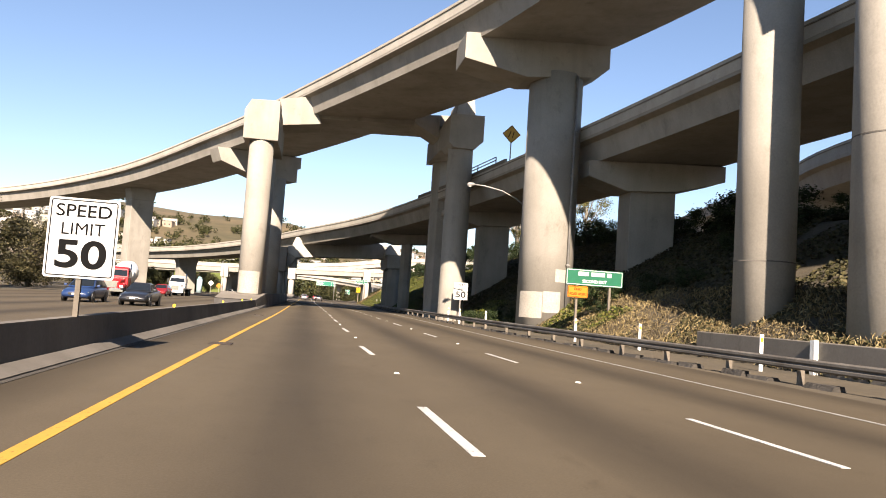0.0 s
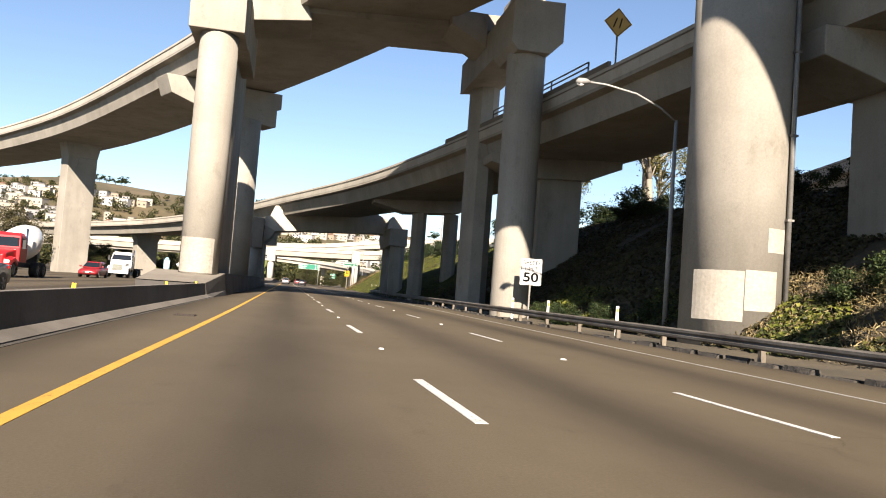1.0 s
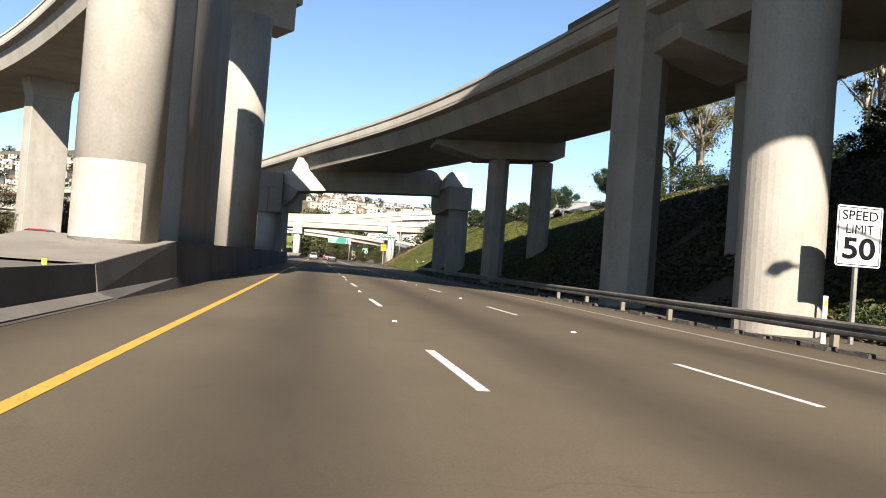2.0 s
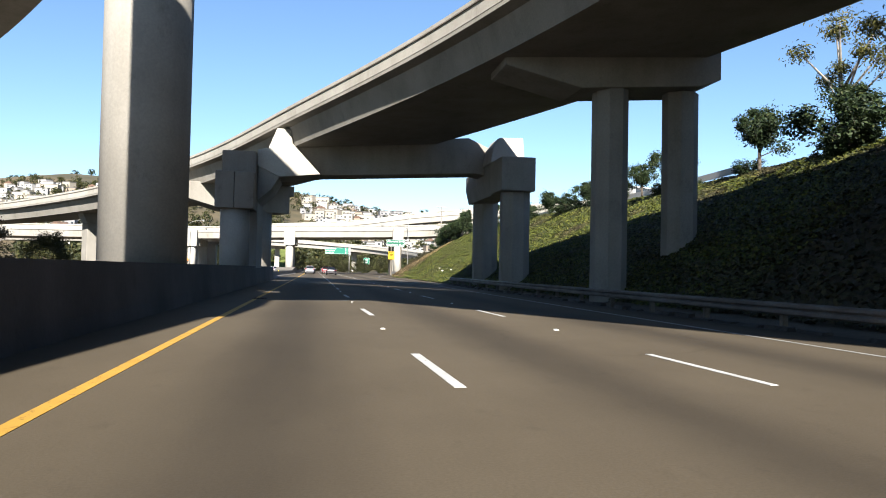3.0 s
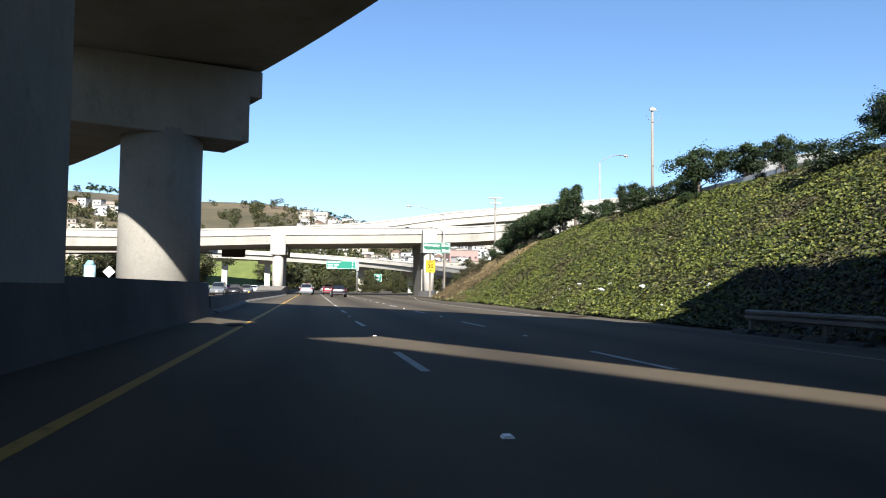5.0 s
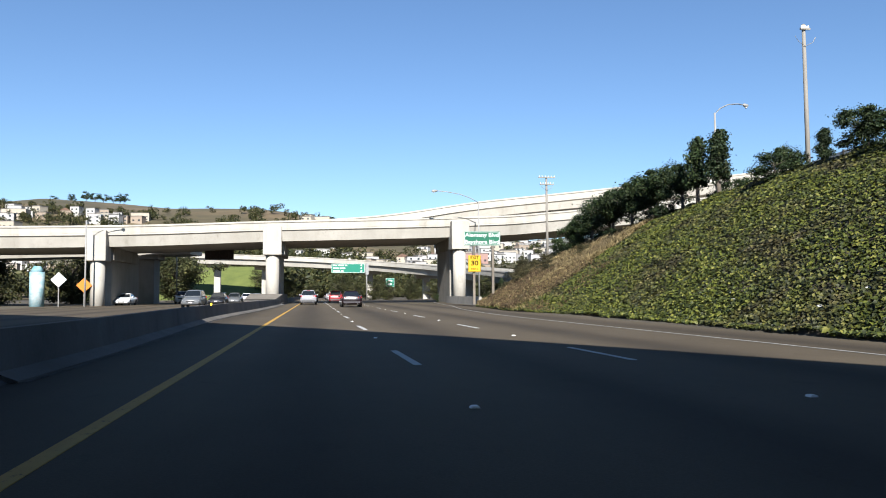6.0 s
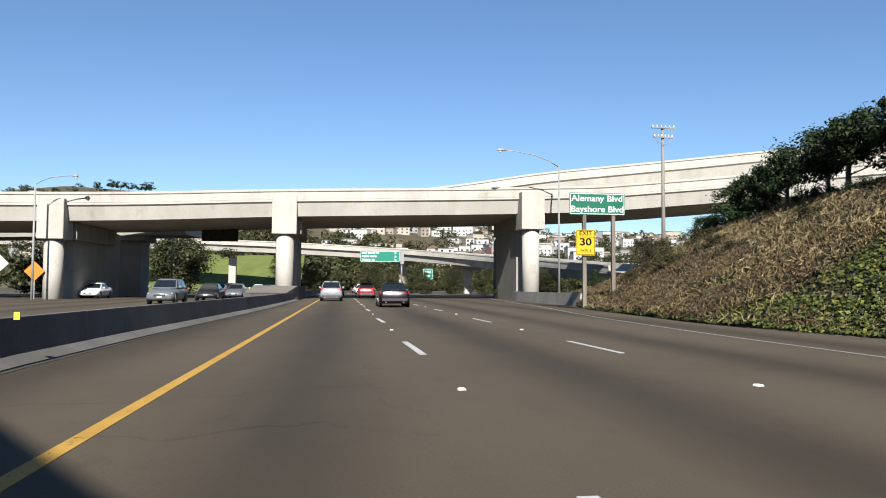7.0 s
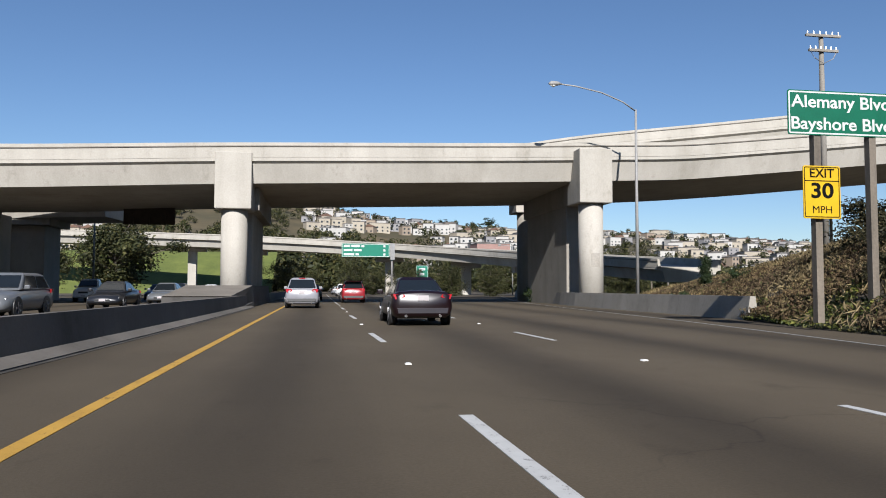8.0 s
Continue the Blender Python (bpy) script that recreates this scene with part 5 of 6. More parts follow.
def ring(y, w, z0, z1, tuck=0.06, crown=0.05):
    """A car's cross-section at y: half-width w, from z0 to z1, with rounded shoulders."""
    h = z1 - z0
    half = [(w * 0.80, z0), (w * 0.95, z0 + h * 0.12), (w, z0 + h * 0.40), (w - tuck * 0.25, z0 + h * 0.72), (w - tuck, z0 + h * 0.90), (w * 0.80, z1 - 0.01), (w * 0.4, z1 + crown * 0.6)]
    return [(x, y, z) for x, z in half] + [(0, y, z1 + crown)] + [(-x, y, z) for x, z in half[::-1]]


def wheel(parent, x, y, r, w=0.22):
    side = 1 if x > 0 else -1
    m = Matrix.Translation((x, y, r)) @ Matrix.Rotation(radians(90), 4, "Y")
    bm = bmesh.new()
    prof = [(r * 0.62, -w / 2), (r * 0.93, -w / 2), (r, -w * 0.34), (r, w * 0.34), (r * 0.93, w / 2), (r * 0.62, w / 2)]
    n = 24
    rings = [[bm.verts.new(m @ Vector((a * math.cos(2 * math.pi * i / n), a * math.sin(2 * math.pi * i / n), b))) for a, b in prof] for i in range(n)]
    for i in range(n):
        for j in range(len(prof)):
            bm.faces.new((rings[i][j], rings[(i + 1) % n][j], rings[(i + 1) % n][(j + 1) % len(prof)], rings[i][(j + 1) % len(prof)]))
    tyre = part("wheel", bm, TYRE, parent, smooth=True)
    bm = bmesh.new()
    add_cyl(bm, r * 0.63, r * 0.63, -0.03, 0.03, 20, Matrix.Translation((x + side * w * 0.36, y, r)) @ Matrix.Rotation(radians(90), 4, "Y"))
    for i in range(5):
        add_box(bm, -0.035, 0.035, 0.0, r * 0.6, -0.05, 0.05, Matrix.Translation((x + side * w * 0.42, y, r)) @ Matrix.Rotation(radians(72 * i), 4, "X") @ Matrix.Rotation(radians(90), 4, "Y"))
    part("rim", bm, RIM, tyre, "spoked alloy rim")


def quad(points, thick=0.012):
    """A thin pane through four corners."""
    bm = bmesh.new()
    v = [Vector(q) for q in points]
    n = (v[1] - v[0]).cross(v[2] - v[0]).normalized() * thick
    a, b = [bm.verts.new(q) for q in v], [bm.verts.new(q + n) for q in v]
    bm.faces.new(a)
    bm.faces.new(b[::-1])
    k = len(v)
    for i in range(k):
        bm.faces.new((a[i], b[i], b[(i + 1) % k], a[(i + 1) % k]))
    return bm


def car(x, y, colour, label, kind="sedan", turn=0.0, length=4.8, width=1.82, z=0.0):
    """A car that faces along y; turn 180 for the oncoming lanes."""
    col = PAINTS[colour]
    tall = {"sedan": 1.46, "suv": 1.68, "pickup": 1.82, "hatch": 1.52}[kind]
    t = thing("car" if kind != "pickup" else "pickup_truck", label, "car" if kind != "pickup" else "pickup truck", (x, y, z), turn)
    L, w = length / 2, width / 2
    r = 0.33 if kind in ("sedan", "hatch") else 0.37
    belt = {"sedan": 0.92, "suv": 1.05, "pickup": 1.12, "hatch": 0.96}[kind]
    hood = belt - (0.14 if kind != "pickup" else 0.06)
    deck = belt + 0.10 if kind == "sedan" else belt + 0.02
    low = 0.22 if kind != "pickup" else 0.36
    st = [ring(-L, w * 0.86, 0.34, deck - 0.09, 0.07, 0.03), ring(-L + 0.07, w * 0.95, 0.26, deck - 0.02, 0.07, 0.03), ring(-L + 0.5, w * 0.99, low, deck, 0.08), ring(-L * 0.45, w, low, belt + 0.02, 0.06), ring(0, w, low, belt, 0.06),
          ring(L * 0.35, w, low, belt - 0.02, 0.06), ring(L * 0.5, w * 0.99, low, hood + 0.06, 0.08), ring(L - 0.45, w * 0.96, low, hood - 0.04, 0.1), ring(L - 0.1, w * 0.88, 0.28, hood - 0.16, 0.12), ring(L, w * 0.74, 0.36, hood - 0.28, 0.14)]
    part("body", loft(st), col, t, smooth=True)
    # greenhouse: base and roof outlines
    if kind == "sedan":
        yb0, yb1, yr0, yr1 = -L + 0.62, L * 0.44, -L * 0.36, L * 0.06
    elif kind == "pickup":
        yb0, yb1, yr0, yr1 = -L * 0.06, L * 0.52, L * 0.0, L * 0.28
    else:
        yb0, yb1, yr0, yr1 = -L + 0.16, L * 0.46, -L + 0.62, L * 0.12
    wb, wr = (w * 0.86, w * 0.60) if kind == "sedan" else (w * 0.90, w * 0.68)
    zb, zr = belt - 0.03, tall - 0.05
    part("cabin", loft([[(-wb, yb0, zb), (wb, yb0, zb), (wb, yb1, zb), (-wb, yb1, zb)], [(-wr, yr0, zr), (wr, yr0, zr), (wr, yr1, zr), (-wr, yr1, zr)]]), col, t, bevel=0.05)
    part("roof", loft([[(-wr - 0.02, yr0 - 0.03, zr - 0.03), (wr + 0.02, yr0 - 0.03, zr - 0.03), (wr + 0.02, yr1 + 0.03, zr - 0.03), (-wr - 0.02, yr1 + 0.03, zr - 0.03)], [(-wr * 0.8, yr0 + 0.12, tall), (wr * 0.8, yr0 + 0.12, tall), (wr * 0.8, yr1 - 0.12, tall), (-wr * 0.8, yr1 - 0.12, tall)]]), col, t, bevel=0.04)

    e = 0.012
    for name, y0, y1, s in (("rear_window", yb0, yr0, -1), ("windscreen", yb1, yr1, 1)):
        lo, hi = 0.14, 0.90
        pts = [(-wb + (wb - wr) * lo + 0.07, y0 + (y1 - y0) * lo + s * e, zb + (zr - zb) * lo), (wb - (wb - wr) * lo - 0.07, y0 + (y1 - y0) * lo + s * e, zb + (zr - zb) * lo),
               (wb - (wb - wr) * hi - 0.05, y0 + (y1 - y0) * hi + s * e, zb + (zr - zb) * hi), (-wb + (wb - wr) * hi + 0.05, y0 + (y1 - y0) * hi + s * e, zb + (zr - zb) * hi)]
        part(name, quad(pts if s < 0 else pts[::-1]), CAR_GLASS, t, "dark tinted glass")
    for s in (-1, 1):
        for k0, k1 in ((0.08, 0.46), (0.50, 0.92)):
            lo, hi = 0.14, 0.88
            def side(k, v):
                yy0 = yb0 + (yr0 - yb0) * v
                yy1 = yb1 + (yr1 - yb1) * v
                return (s * (wb + (wr - wb) * v + e), yy0 + (yy1 - yy0) * k, zb + (zr - zb) * v)
            pts = [side(k0, lo), side(k1, lo), side(k1, hi), side(k0, hi)]
            part("side_window", quad(pts if s > 0 else pts[::-1]), CAR_GLASS, t, "dark tinted glass")
        part("mirror", box(s * w - 0.02 if s > 0 else -w - 0.18, w + 0.18 if s > 0 else -w + 0.02, L * 0.34, L * 0.34 + 0.14, belt, belt + 0.16), col, t, bevel=0.04)
        zl = deck - 0.15 if kind == "sedan" else belt - 0.08
        hgt = 0.15 if kind == "sedan" else 0.20
        part("tail_light", loft([[(s * w * 0.56, -L - 0.02, zl - hgt * 0.1), (s * w * 0.88, -L + 0.015, zl - hgt * 0.55), (s * w * 0.955, -L + 0.09, zl + hgt * 0.45), (s * w * 0.62, -L - 0.005, zl + hgt * 0.42)], [(s * w * 0.56, -L + 0.12, zl - hgt * 0.1), (s * w * 0.96, -L + 0.40, zl - hgt * 0.4), (s * w * 0.985, -L + 0.40, zl + hgt * 0.4), (s * w * 0.62, -L + 0.15, zl + hgt * 0.42)]]), LAMP_RED, t, "red tail light")
        part("headlight", loft([[(s * w * 0.42, L - 0.02, hood - 0.36), (s * w * 0.80, L - 0.12, hood - 0.34), (s * w * 0.84, L - 0.2, hood - 0.18), (s * w * 0.5, L - 0.08, hood - 0.2)], [(s * w * 0.42, L - 0.2, hood - 0.36), (s * w * 0.88, L - 0.5, hood - 0.32), (s * w * 0.88, L - 0.5, hood - 0.16), (s * w * 0.5, L - 0.3, hood - 0.16)]]), LAMP_CLEAR, t, "clear headlight")
        part("exhaust", cyl(0.045, 0.045, -0.1, 0.1, 10, Matrix.Translation((s * w * 0.55, -L + 0.05, 0.30)) @ Matrix.Rotation(radians(90), 4, "X")), CHROME, t)
        for yy in (-L * 0.60, L * 0.62):
            part("wheel_arch", cyl(r * 1.14, r * 1.14, -0.02, 0.02, 24, Matrix.Translation((s * (w - 0.015), yy, r)) @ Matrix.Rotation(radians(90), 4, "Y")), TRIM, t)
            wheel(t, s * (w - 0.11), yy, r)
    part("rear_plate", box(-0.16, 0.16, -L - 0.03, -L + 0.06, deck - 0.27, deck - 0.12), PLATE, t, "plain white number plate")
    part("rear_bumper", loft([[(-w * 0.8, -L - 0.03, 0.36), (w * 0.8, -L - 0.03, 0.36), (w * 0.84, -L - 0.01, 0.54), (-w * 0.84, -L - 0.01, 0.54)], [(-w * 0.9, -L + 0.3, 0.34), (w * 0.9, -L + 0.3, 0.34), (w * 0.95, -L + 0.3, 0.56), (-w * 0.95, -L + 0.3, 0.56)]]), TRIM if kind != "sedan" else col, t, bevel=0.02)
    part("grille", box(-w * 0.4, w * 0.4, L - 0.08, L + 0.012, hood - 0.40, hood - 0.26), TRIM, t)
    part("front_plate", box(-0.16, 0.16, L + 0.0, L + 0.025, 0.42, 0.54), PLATE, t, "plain white number plate")
    part("brake_light", box(-0.16, 0.16, yb0 + (yr0 - yb0) * 0.1 - 0.05, yb0 + (yr0 - yb0) * 0.1, zb + (zr - zb) * 0.10, zb + (zr - zb) * 0.10 + 0.05) if kind == "sedan" else box(-0.16, 0.16, yr0 - 0.06, yr0 - 0.01, zr + 0.0, zr + 0.04), LAMP_RED, t, "high red brake light")
    if kind == "pickup":
        part("bed_rail", box(-w * 0.95, w * 0.95, -L + 0.1, -L * 0.1, belt, belt + 0.06), TRIM, t)
    return t


car(1.72, 210.7, "maroon", "dark maroon sedan driving in the middle lane", "sedan", 0, 4.85, 1.84)
car(-2.2, 230.6, "silver", "silver compact utility car beside the median", "suv", 0, 4.6, 1.86)
car(1.3, 246.0, "red", "bright red compact utility car ahead in traffic", "suv", 0, 4.5, 1.82)
for x, y, c, k, lab in ((-1.9, 282, "black", "sedan", "black sedan far ahead in the lane beside the median"), (1.9, 290, "white", "suv", "white utility car far ahead"), (-1.8, 305, "red", "sedan", "red sedan far ahead in traffic"), (1.8, 320, "grey", "sedan", "grey sedan far ahead in traffic"), (-1.8, 335, "white", "sedan", "white sedan far ahead in traffic"), (-1.9, 262, "grey", "sedan", "grey sedan ahead in the lane beside the median")):
    car(x, y, c, lab, k)
for x, y, c, k, lab in ((-15.9, 52.5, "blue", "hatch", "dark blue car in the opposite lanes"), (-12.3, 51.6, "black", "sedan", "black sedan in the opposite lanes"), (-20.2, 103, "red", "hatch", "red car following the white truck"),
                        (-12.2, 229.6, "black", "sedan", "black sedan in the opposite lanes"), (-11.5, 240.2, "grey", "sedan", "old grey sedan in the opposite lanes"), (-13.0, 217.5, "grey", "suv", "dark grey utility car in the opposite lanes"),
                        (-19.6, 252, "white", "pickup", "white pickup truck in the opposite lanes"), (-16.4, 262, "blue", "sedan", "dark blue sedan in the opposite lanes"), (-12.4, 268, "white", "sedan", "white sedan in the opposite lanes"),
                        (-18.0, 282, "black", "suv", "black utility car in the opposite lanes"), (-12.4, 292, "silver", "sedan", "silver sedan in the opposite lanes"), (-15.0, 310, "grey", "hatch", "grey car in the opposite lanes"), (-24.5, 240, "white", "sedan", "white sedan in the far opposite lane")):
    car(x, y, c, lab, k, 180)


def truck(x, y, colour, load, label):
    """A conventional truck in the oncoming lanes."""
    col = PAINTS[colour]
    t = thing("truck", label, "truck", (x, y, 0), 180)
    part("chassis", box(-0.45, 0.45, -4.6, 3.2, 0.65, 0.95), TRIM, t)
    part("cab", loft([[(-1.15, 0.2, 1.0), (1.15, 0.2, 1.0), (1.15, 1.7, 1.0), (-1.15, 1.7, 1.0)], [(-1.15, 0.2, 1.95), (1.15, 0.2, 1.95), (1.15, 1.65, 1.95), (-1.15, 1.65, 1.95)], [(-1.02, 0.25, 2.75), (1.02, 0.25, 2.75), (1.02, 1.3, 2.75), (-1.02, 1.3, 2.75)], [(-0.9, 0.35, 2.95), (0.9, 0.35, 2.95), (0.9, 1.1, 2.95), (-0.9, 1.1, 2.95)]]), col, t, bevel=0.05)
    part("hood", loft([[(-0.95, 1.6, 0.9), (0.95, 1.6, 0.9), (0.95, 1.6, 1.85), (-0.95, 1.6, 1.85)], [(-0.82, 3.1, 0.8), (0.82, 3.1, 0.8), (0.82, 3.1, 1.6), (-0.82, 3.1, 1.6)], [(-0.7, 3.3, 0.8), (0.7, 3.3, 0.8), (0.7, 3.3, 1.45), (-0.7, 3.3, 1.45)]]), col, t, bevel=0.08)
    part("grille", box(-0.55, 0.55, 3.26, 3.36, 0.85, 1.5), CHROME, t, "chrome grille")
    part("bumper", box(-1.2, 1.2, 3.2, 3.5, 0.45, 0.8), CHROME if colour == "truck_red" else col, t, bevel=0.04)
    part("windscreen", quad([(1.06, 1.62, 2.02), (-1.06, 1.62, 2.02), (-0.96, 1.36, 2.62), (0.96, 1.36, 2.62)]), CAR_GLASS, t, "dark glass windscreen")
    for s in (-1, 1):
        part("fender", loft([[(s * 0.8, 1.9, 0.75), (s * 1.2, 1.9, 0.75), (s * 1.2, 1.9, 1.1), (s * 0.8, 1.9, 1.2)], [(s * 0.8, 2.5, 1.1), (s * 1.22, 2.5, 1.1), (s * 1.2, 2.5, 1.3), (s * 0.8, 2.5, 1.4)], [(s * 0.75, 3.25, 0.7), (s * 1.15, 3.15, 0.7), (s * 1.12, 3.15, 1.1), (s * 0.75, 3.25, 1.2)]]), col, t, bevel=0.04)
        part("headlight", box(s * 0.95 - 0.16, s * 0.95 + 0.16, 3.16, 3.28, 0.92, 1.12), LAMP_CLEAR, t, "clear headlight")
        part("side_window", quad([(s * 1.165, 0.5, 2.0), (s * 1.165, 1.4, 2.0), (s * 1.06, 1.2, 2.6), (s * 1.06, 0.5, 2.6)][::s]), CAR_GLASS, t, "dark glass")
        part("mirror", box(s * 1.35 - 0.1, s * 1.35 + 0.1, 1.5, 1.58, 1.9, 2.5), TRIM, t)
        part("exhaust_stack", cyl(0.07, 0.07, 1.0, 3.3, 10, Matrix.Translation((s * 1.0, 0.05, 0))), CHROME, t, smooth=True)
        wheel(t, s * 1.02, 2.55, 0.52, 0.3)
        for yy in (-2.3, -3.6):
            wheel(t, s * 0.95, yy, 0.52, 0.5)
    if load == "mixer":
        prof = [(-4.6, 0.45, 3.2), (-4.0, 0.75, 2.95), (-2.6, 1.22, 2.45), (-1.4, 1.2, 2.2), (-0.5, 0.75, 2.0), (-0.1, 0.4, 1.95)]
        n = 24
        part("drum", loft([[(r0 * math.cos(2 * math.pi * i / n), yy, zc + r0 * math.sin(2 * math.pi * i / n)) for i in range(n)] for yy, r0, zc in prof]), PAINTS["white"], t, "white mixer drum", smooth=True)
        part("chute", loft([[(-0.3, -4.5, 2.6), (0.3, -4.5, 2.6), (0.3, -4.5, 2.9), (-0.3, -4.5, 2.9)], [(-0.25, -5.6, 1.4), (0.25, -5.6, 1.4), (0.25, -5.6, 1.6), (-0.25, -5.6, 1.6)]]), STEEL, t)
        for yy in (-0.4, -4.2):
            part("drum_stand", box(-0.5, 0.5, yy - 0.15, yy + 0.15, 0.95, 1.8 if yy > -1 else 2.5), TRIM, t)
        part("water_tank", cyl(0.3, 0.3, -0.9, 0.9, 16, Matrix.Translation((0, -0.05, 1.35)) @ Matrix.Rotation(radians(90), 4, "Y")), STEEL, t, smooth=True)
    else:
        part("flatbed", box(-1.2, 1.2, -5.4, -0.3, 0.98, 1.12), TRIM, t, "dark empty flatbed")
        part("headboard", box(-1.1, 1.1, -0.3, -0.2, 1.0, 2.0), STEEL, t)
        part("toolbox", box(0.5, 1.2, -1.4, -0.5, 0.5, 0.95), STEEL, t)


truck(-20.3, 80.4, "truck_red", "mixer", "red truck with a white concrete mixer drum")
truck(-20.7, 119, "white", "flat", "white truck with an empty flatbed")

# ---- distant hill ----
RIDGE = [(-1150, 67), (-670, 90), (-400, 86), (-317, 91), (-245, 102), (-205, 98), (-158, 93), (-86, 93), (-32, 91), (14, 78), (57, 69), (134, 66), (210, 60), (415, 52), (670, 46), (1300, 38)]


def hill_height(x, y):
    k = min(1.0, max(0.0, (y - 430) / 560))
    top = lerp(RIDGE, x * (1 if y < 990 else 1))
    k = k * k * (3 - 2 * k)
    return top * k + 5 * noise.noise(Vector((x * 0.008, y * 0.008, 2))) * k


HILL = mottled("grassy_hill", (0.0322, 0.0322, 0.0116), (0.1223, 0.0869, 0.0438), 0.012, 0.09, 0.95, 0.0)


def hill():
    bm = bmesh.new()
    xs = list(range(-1200, 1301, 25))
    ys = list(range(420, 1021, 20)) + [1100, 1300]
    g = [[bm.verts.new((x, y, hill_height(x, min(y, 1020)) - 0.4 - (0 if y < 1030 else (y - 1020) * 0.12))) for x in xs] for y in ys]
    for a, b in zip(g, g[1:]):
        for i in range(len(xs) - 1):
            bm.faces.new((a[i], a[i + 1], b[i + 1], b[i]))
    tagged(link_mesh("hill", bm, HILL, smooth=True), "grassy hill with houses behind the freeway", "hill", kind="structure")


hill()
HOUSE_WALLS = [mottled("house_wall_%s" % n, tuple(c * 0.88 for c in col), col, 0.2, 3.0, 0.85, 0.0) for n, col in (("white", (0.3992, 0.3863, 0.3605)), ("cream", (0.3348, 0.2961, 0.2318)), ("tan", (0.2575, 0.2060, 0.1545)), ("grey", (0.2189, 0.2125, 0.2125)), ("rose", (0.2704, 0.1674, 0.1416)))]
ROOFS = [mottled("roof_grey", (0.074, 0.0666, 0.0629), (0.1258, 0.1184, 0.111), 0.3, 4.0, 0.9, 0.0), mottled("roof_brown", (0.0888, 0.0518, 0.037), (0.148, 0.0888, 0.0592), 0.3, 4.0, 0.9, 0.0)]


def house(i, w, d, h, wall, roof, gable, label):
    t = thing("house", label, "house", group="houses on the hill")
    part("wall", box(-w / 2, w / 2, -d / 2, d / 2, -4, h), wall, t)
    if gable:
        part("roof", prism([(-w / 2 - 0.4, h), (w / 2 + 0.4, h), (0, h + w * 0.28)], -d / 2 - 0.4, d / 2 + 0.4), roof, t)
    else:
        part("roof", box(-w / 2 - 0.15, w / 2 + 0.15, -d / 2 - 0.15, d / 2 + 0.15, h, h + 0.5), roof, t)
    k = max(2, int(w / 4))
    for f in range(min(2, max(1, int(h / 3)))):
        for j in range(k):
            cx = -w / 2 + w * (j + 0.5) / k
            part("window", box(cx - 0.7, cx + 0.7, -d / 2 - 0.06, -d / 2 + 0.05, 0.9 + 3 * f, 2.2 + 3 * f), WINDOW, t)
    return t


kinds = [house(0, 8, 10, 6, HOUSE_WALLS[0], ROOFS[0], False, "white flat-roofed house on the hill"), house(1, 9, 10, 6.5, HOUSE_WALLS[1], ROOFS[1], True, "cream gabled house on the hill"), house(2, 12, 10, 9, HOUSE_WALLS[0], ROOFS[0], False, "white three-storey house on the hill"),
         house(3, 8, 9, 5.5, HOUSE_WALLS[2], ROOFS[1], True, "tan gabled house on the hill"), house(4, 10, 10, 6.5, HOUSE_WALLS[3], ROOFS[0], False, "grey flat-roofed house on the hill"), house(5, 18, 11, 8, HOUSE_WALLS[1], ROOFS[0], False, "long cream apartment house on the hill"), house(6, 20, 14, 9, HOUSE_WALLS[4], ROOFS[0], False, "large brick-red building on the hill")]
rnd = random.Random(9)
spots = []
for i in range(9000):
    if rnd.random() < 0.40:
        x, y = rnd.uniform(-430, -120), rnd.uniform(560, 770)
    else:
        x, y = rnd.uniform(-10, 420), rnd.uniform(520, 830)
    if all((x - a) ** 2 + (y - b) ** 2 > 9.0 ** 2 for a, b in spots) and noise.noise(Vector((x * 0.012, y * 0.016, 7))) > -0.12 and len(spots) < 760:
        spots.append((x, y))
for x, y in spots[:280]:
    src = kinds[rnd.choice((0, 0, 0, 1, 1, 2, 2, 2, 3, 4, 5, 5))]
    s = rnd.uniform(0.65, 0.95)
    copy_thing(src, pose(x, y, hill_height(x, y) - 1.2, 0, 0, rnd.choice((0, 8, -12, 20, -25))) @ Matrix.Diagonal((s, s, s, 1)))


def house_rows():
    """The many further houses between those, joined."""
    t = thing("house_rows", "rows of small white and tan houses on the hill", "houses", kind="stuff")
    walls = [bmesh.new() for w in HOUSE_WALLS]
    roofs, panes = bmesh.new(), bmesh.new()
    for x, y in spots[280:]:
        w, d, h = rnd.uniform(5.5, 10), rnd.uniform(6, 8), rnd.uniform(4.5, 8)
        m = pose(x, y, hill_height(x, y) - 1.2, 0, 0, rnd.choice((0, 8, -12, 20, -25)))
        add_box(walls[rnd.choice((0, 0, 0, 1, 1, 2, 3))], -w / 2, w / 2, -d / 2, d / 2, -3, h, m)
        add_box(roofs, -w / 2 - 0.2, w / 2 + 0.2, -d / 2 - 0.2, d / 2 + 0.2, h, h + 0.5, m)
        for k in (-1, 1):
            for z in (1.8, 4.6):
                if z < h - 1.2:
                    add_box(panes, k * w / 4 - 0.7, k * w / 4 + 0.7, -d / 2 - 0.08, -d / 2 + 0.05, z, z + 1.3, m)
    for bm, mat in zip(walls, HOUSE_WALLS):
        if bm.verts:
            part("wall", bm, mat, t)
        else:
            bm.free()
    part("roof", roofs, ROOFS[0], t)
    part("window", panes, WINDOW, t)


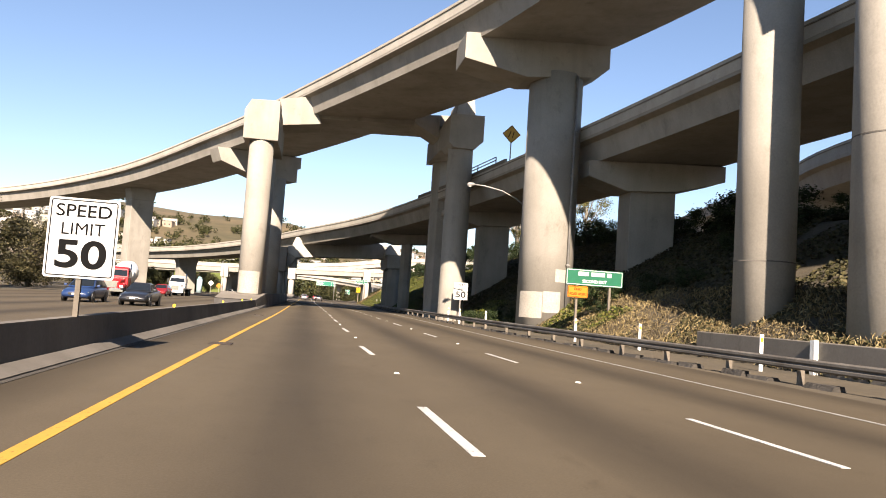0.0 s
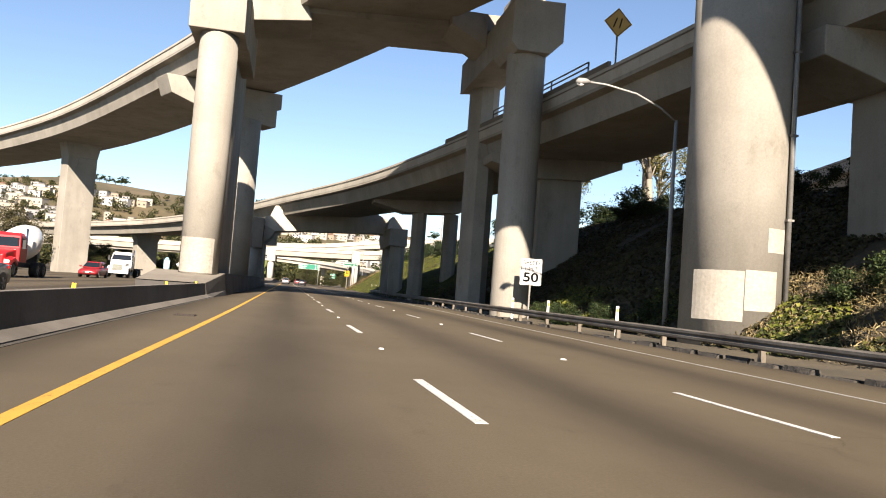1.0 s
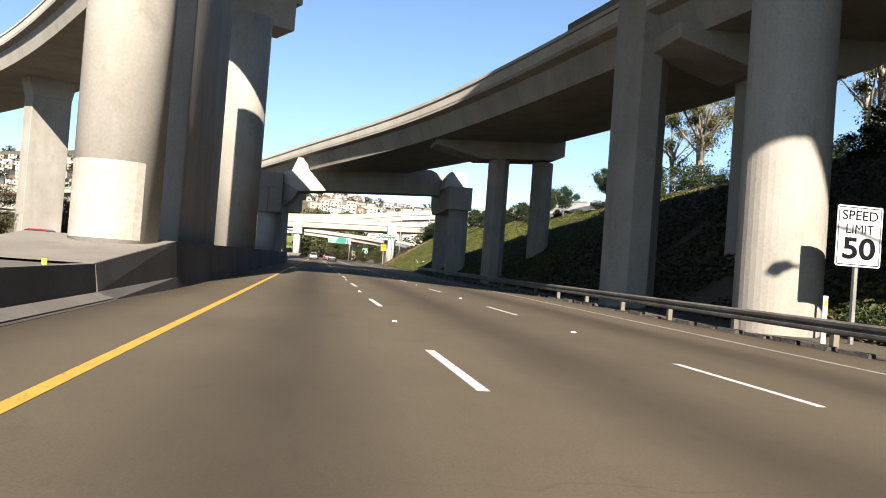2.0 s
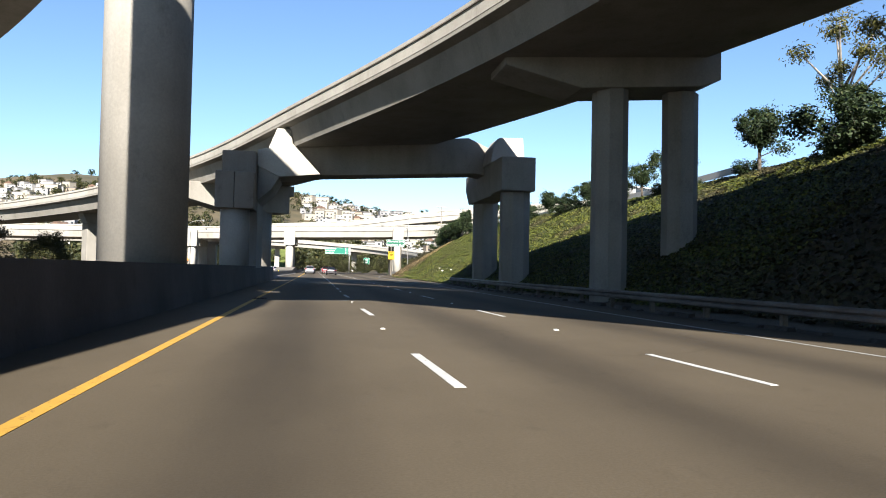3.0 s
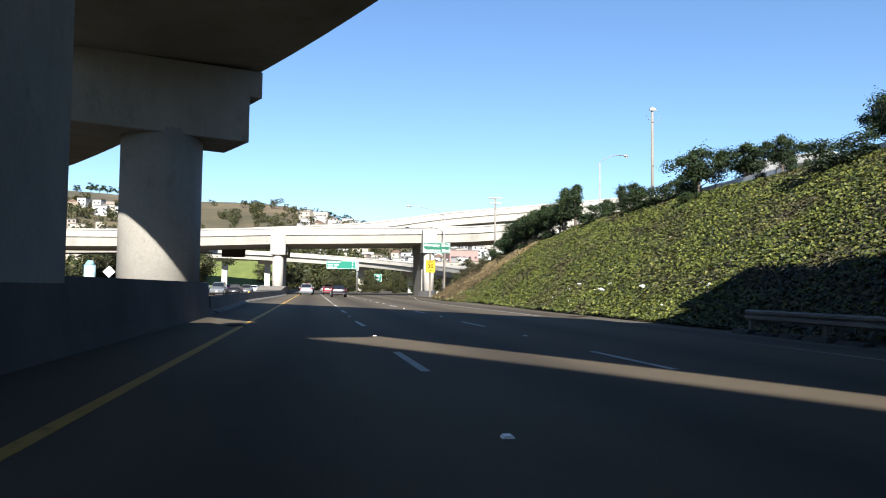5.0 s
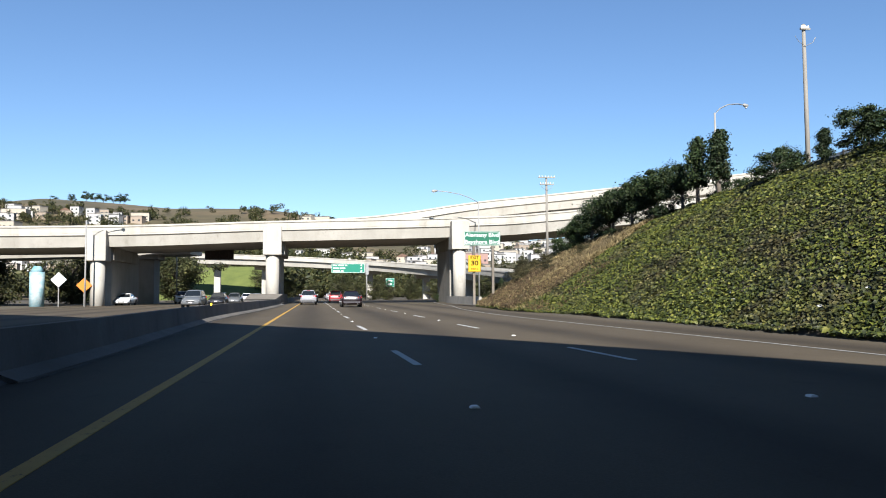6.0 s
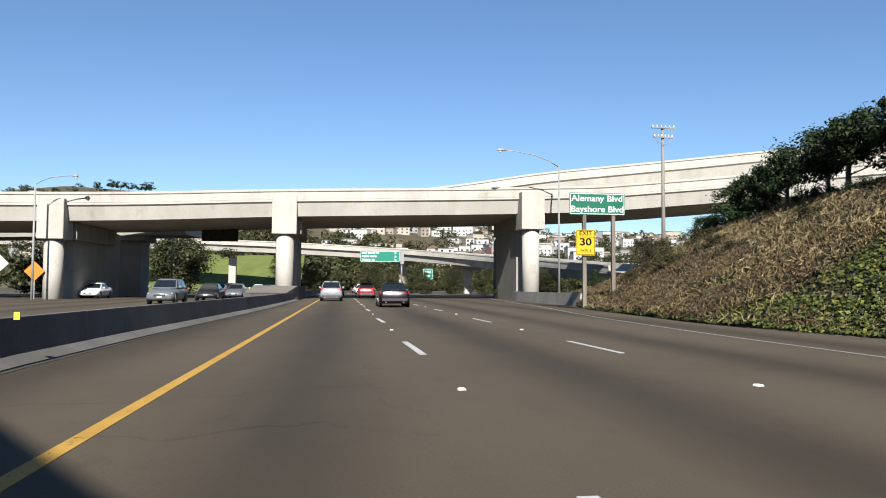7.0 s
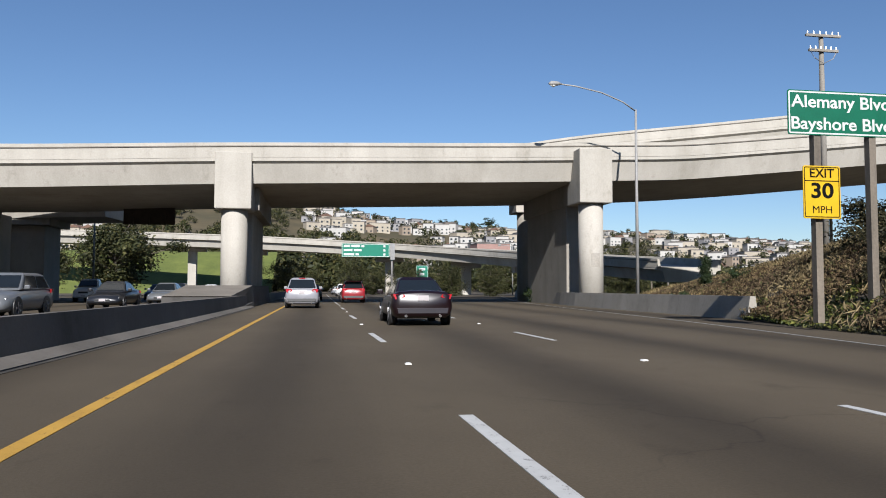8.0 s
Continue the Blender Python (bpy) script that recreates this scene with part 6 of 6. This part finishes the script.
house_rows()
copy_thing(kinds[6], pose(98, 620, hill_height(98, 620), 0, 0, 5))
for src in kinds:
    drop(src)
pine = make_tree("pine_tree", "spreading dark pine on the hilltop", 14, 7.5, 1.2, 900, 22, LEAF, low=0.38, clumps=12, group="pines on the hilltop")
for x, y in ((-272, 990), (-253, 985), (-241, 992), (-231, 988), (-223, 990), (-212, 986), (-207, 992), (-201, 985), (-357, 985), (-338, 990), (-328, 986), (10, 985), (18, 990), (26, 986), (36, 990), (70, 985), (130, 980), (180, 985)):
    plant(pine, x, y, hill_height(x, y) - 0.5, rnd.uniform(0.5, 0.8), rnd.uniform(0, 360), rnd.uniform(1.2, 1.7))
drop(pine)


def hill_woods():
    """The far trees on the hill, too many to count, as lumpy crowns of leaf clumps."""
    rng = np.random.default_rng(31)
    pos, nor, size = [], [], []
    for i in range(1900):
        zone = i % 23
        if zone < 7:
            x, y, h = rng.uniform(-440, -90), rng.uniform(470, 800), rng.uniform(4.5, 9)
        elif zone < 15:
            x, y, h = rng.uniform(-90, 460), rng.uniform(450, 830), rng.uniform(4.5, 9)
        elif zone < 20:
            x, y, h = rng.uniform(-120, 25), rng.uniform(400, 640), rng.uniform(7, 12)
        else:
            x, y, h = rng.uniform(20, 260), rng.uniform(390, 500), rng.uniform(6, 11)
        z = hill_height(x, y) - 0.3
        for j in range(6):
            c = np.array([x + rng.normal() * h * 0.30, y + rng.normal() * h * 0.30, z + h * rng.uniform(0.2, 0.85)])
            r = h * rng.uniform(0.16, 0.30)
            d = rng.normal(size=(30, 3))
            d /= np.linalg.norm(d, axis=1)[:, None]
            pos.append(c + d * r * rng.uniform(0.7, 1.1, size=(30, 1)))
            nor.append(d + rng.normal(size=(30, 3)) * 0.4)
            size.append(r * rng.uniform(0.5, 0.9, size=30))
    me = leaf_mesh("hill_woods", np.concatenate(pos), np.concatenate(nor), np.concatenate(size), LEAF_FAR, 32)
    tagged(new("hill_woods", me), "dark green woods between the houses on the hill", "trees", kind="stuff")


hill_woods()
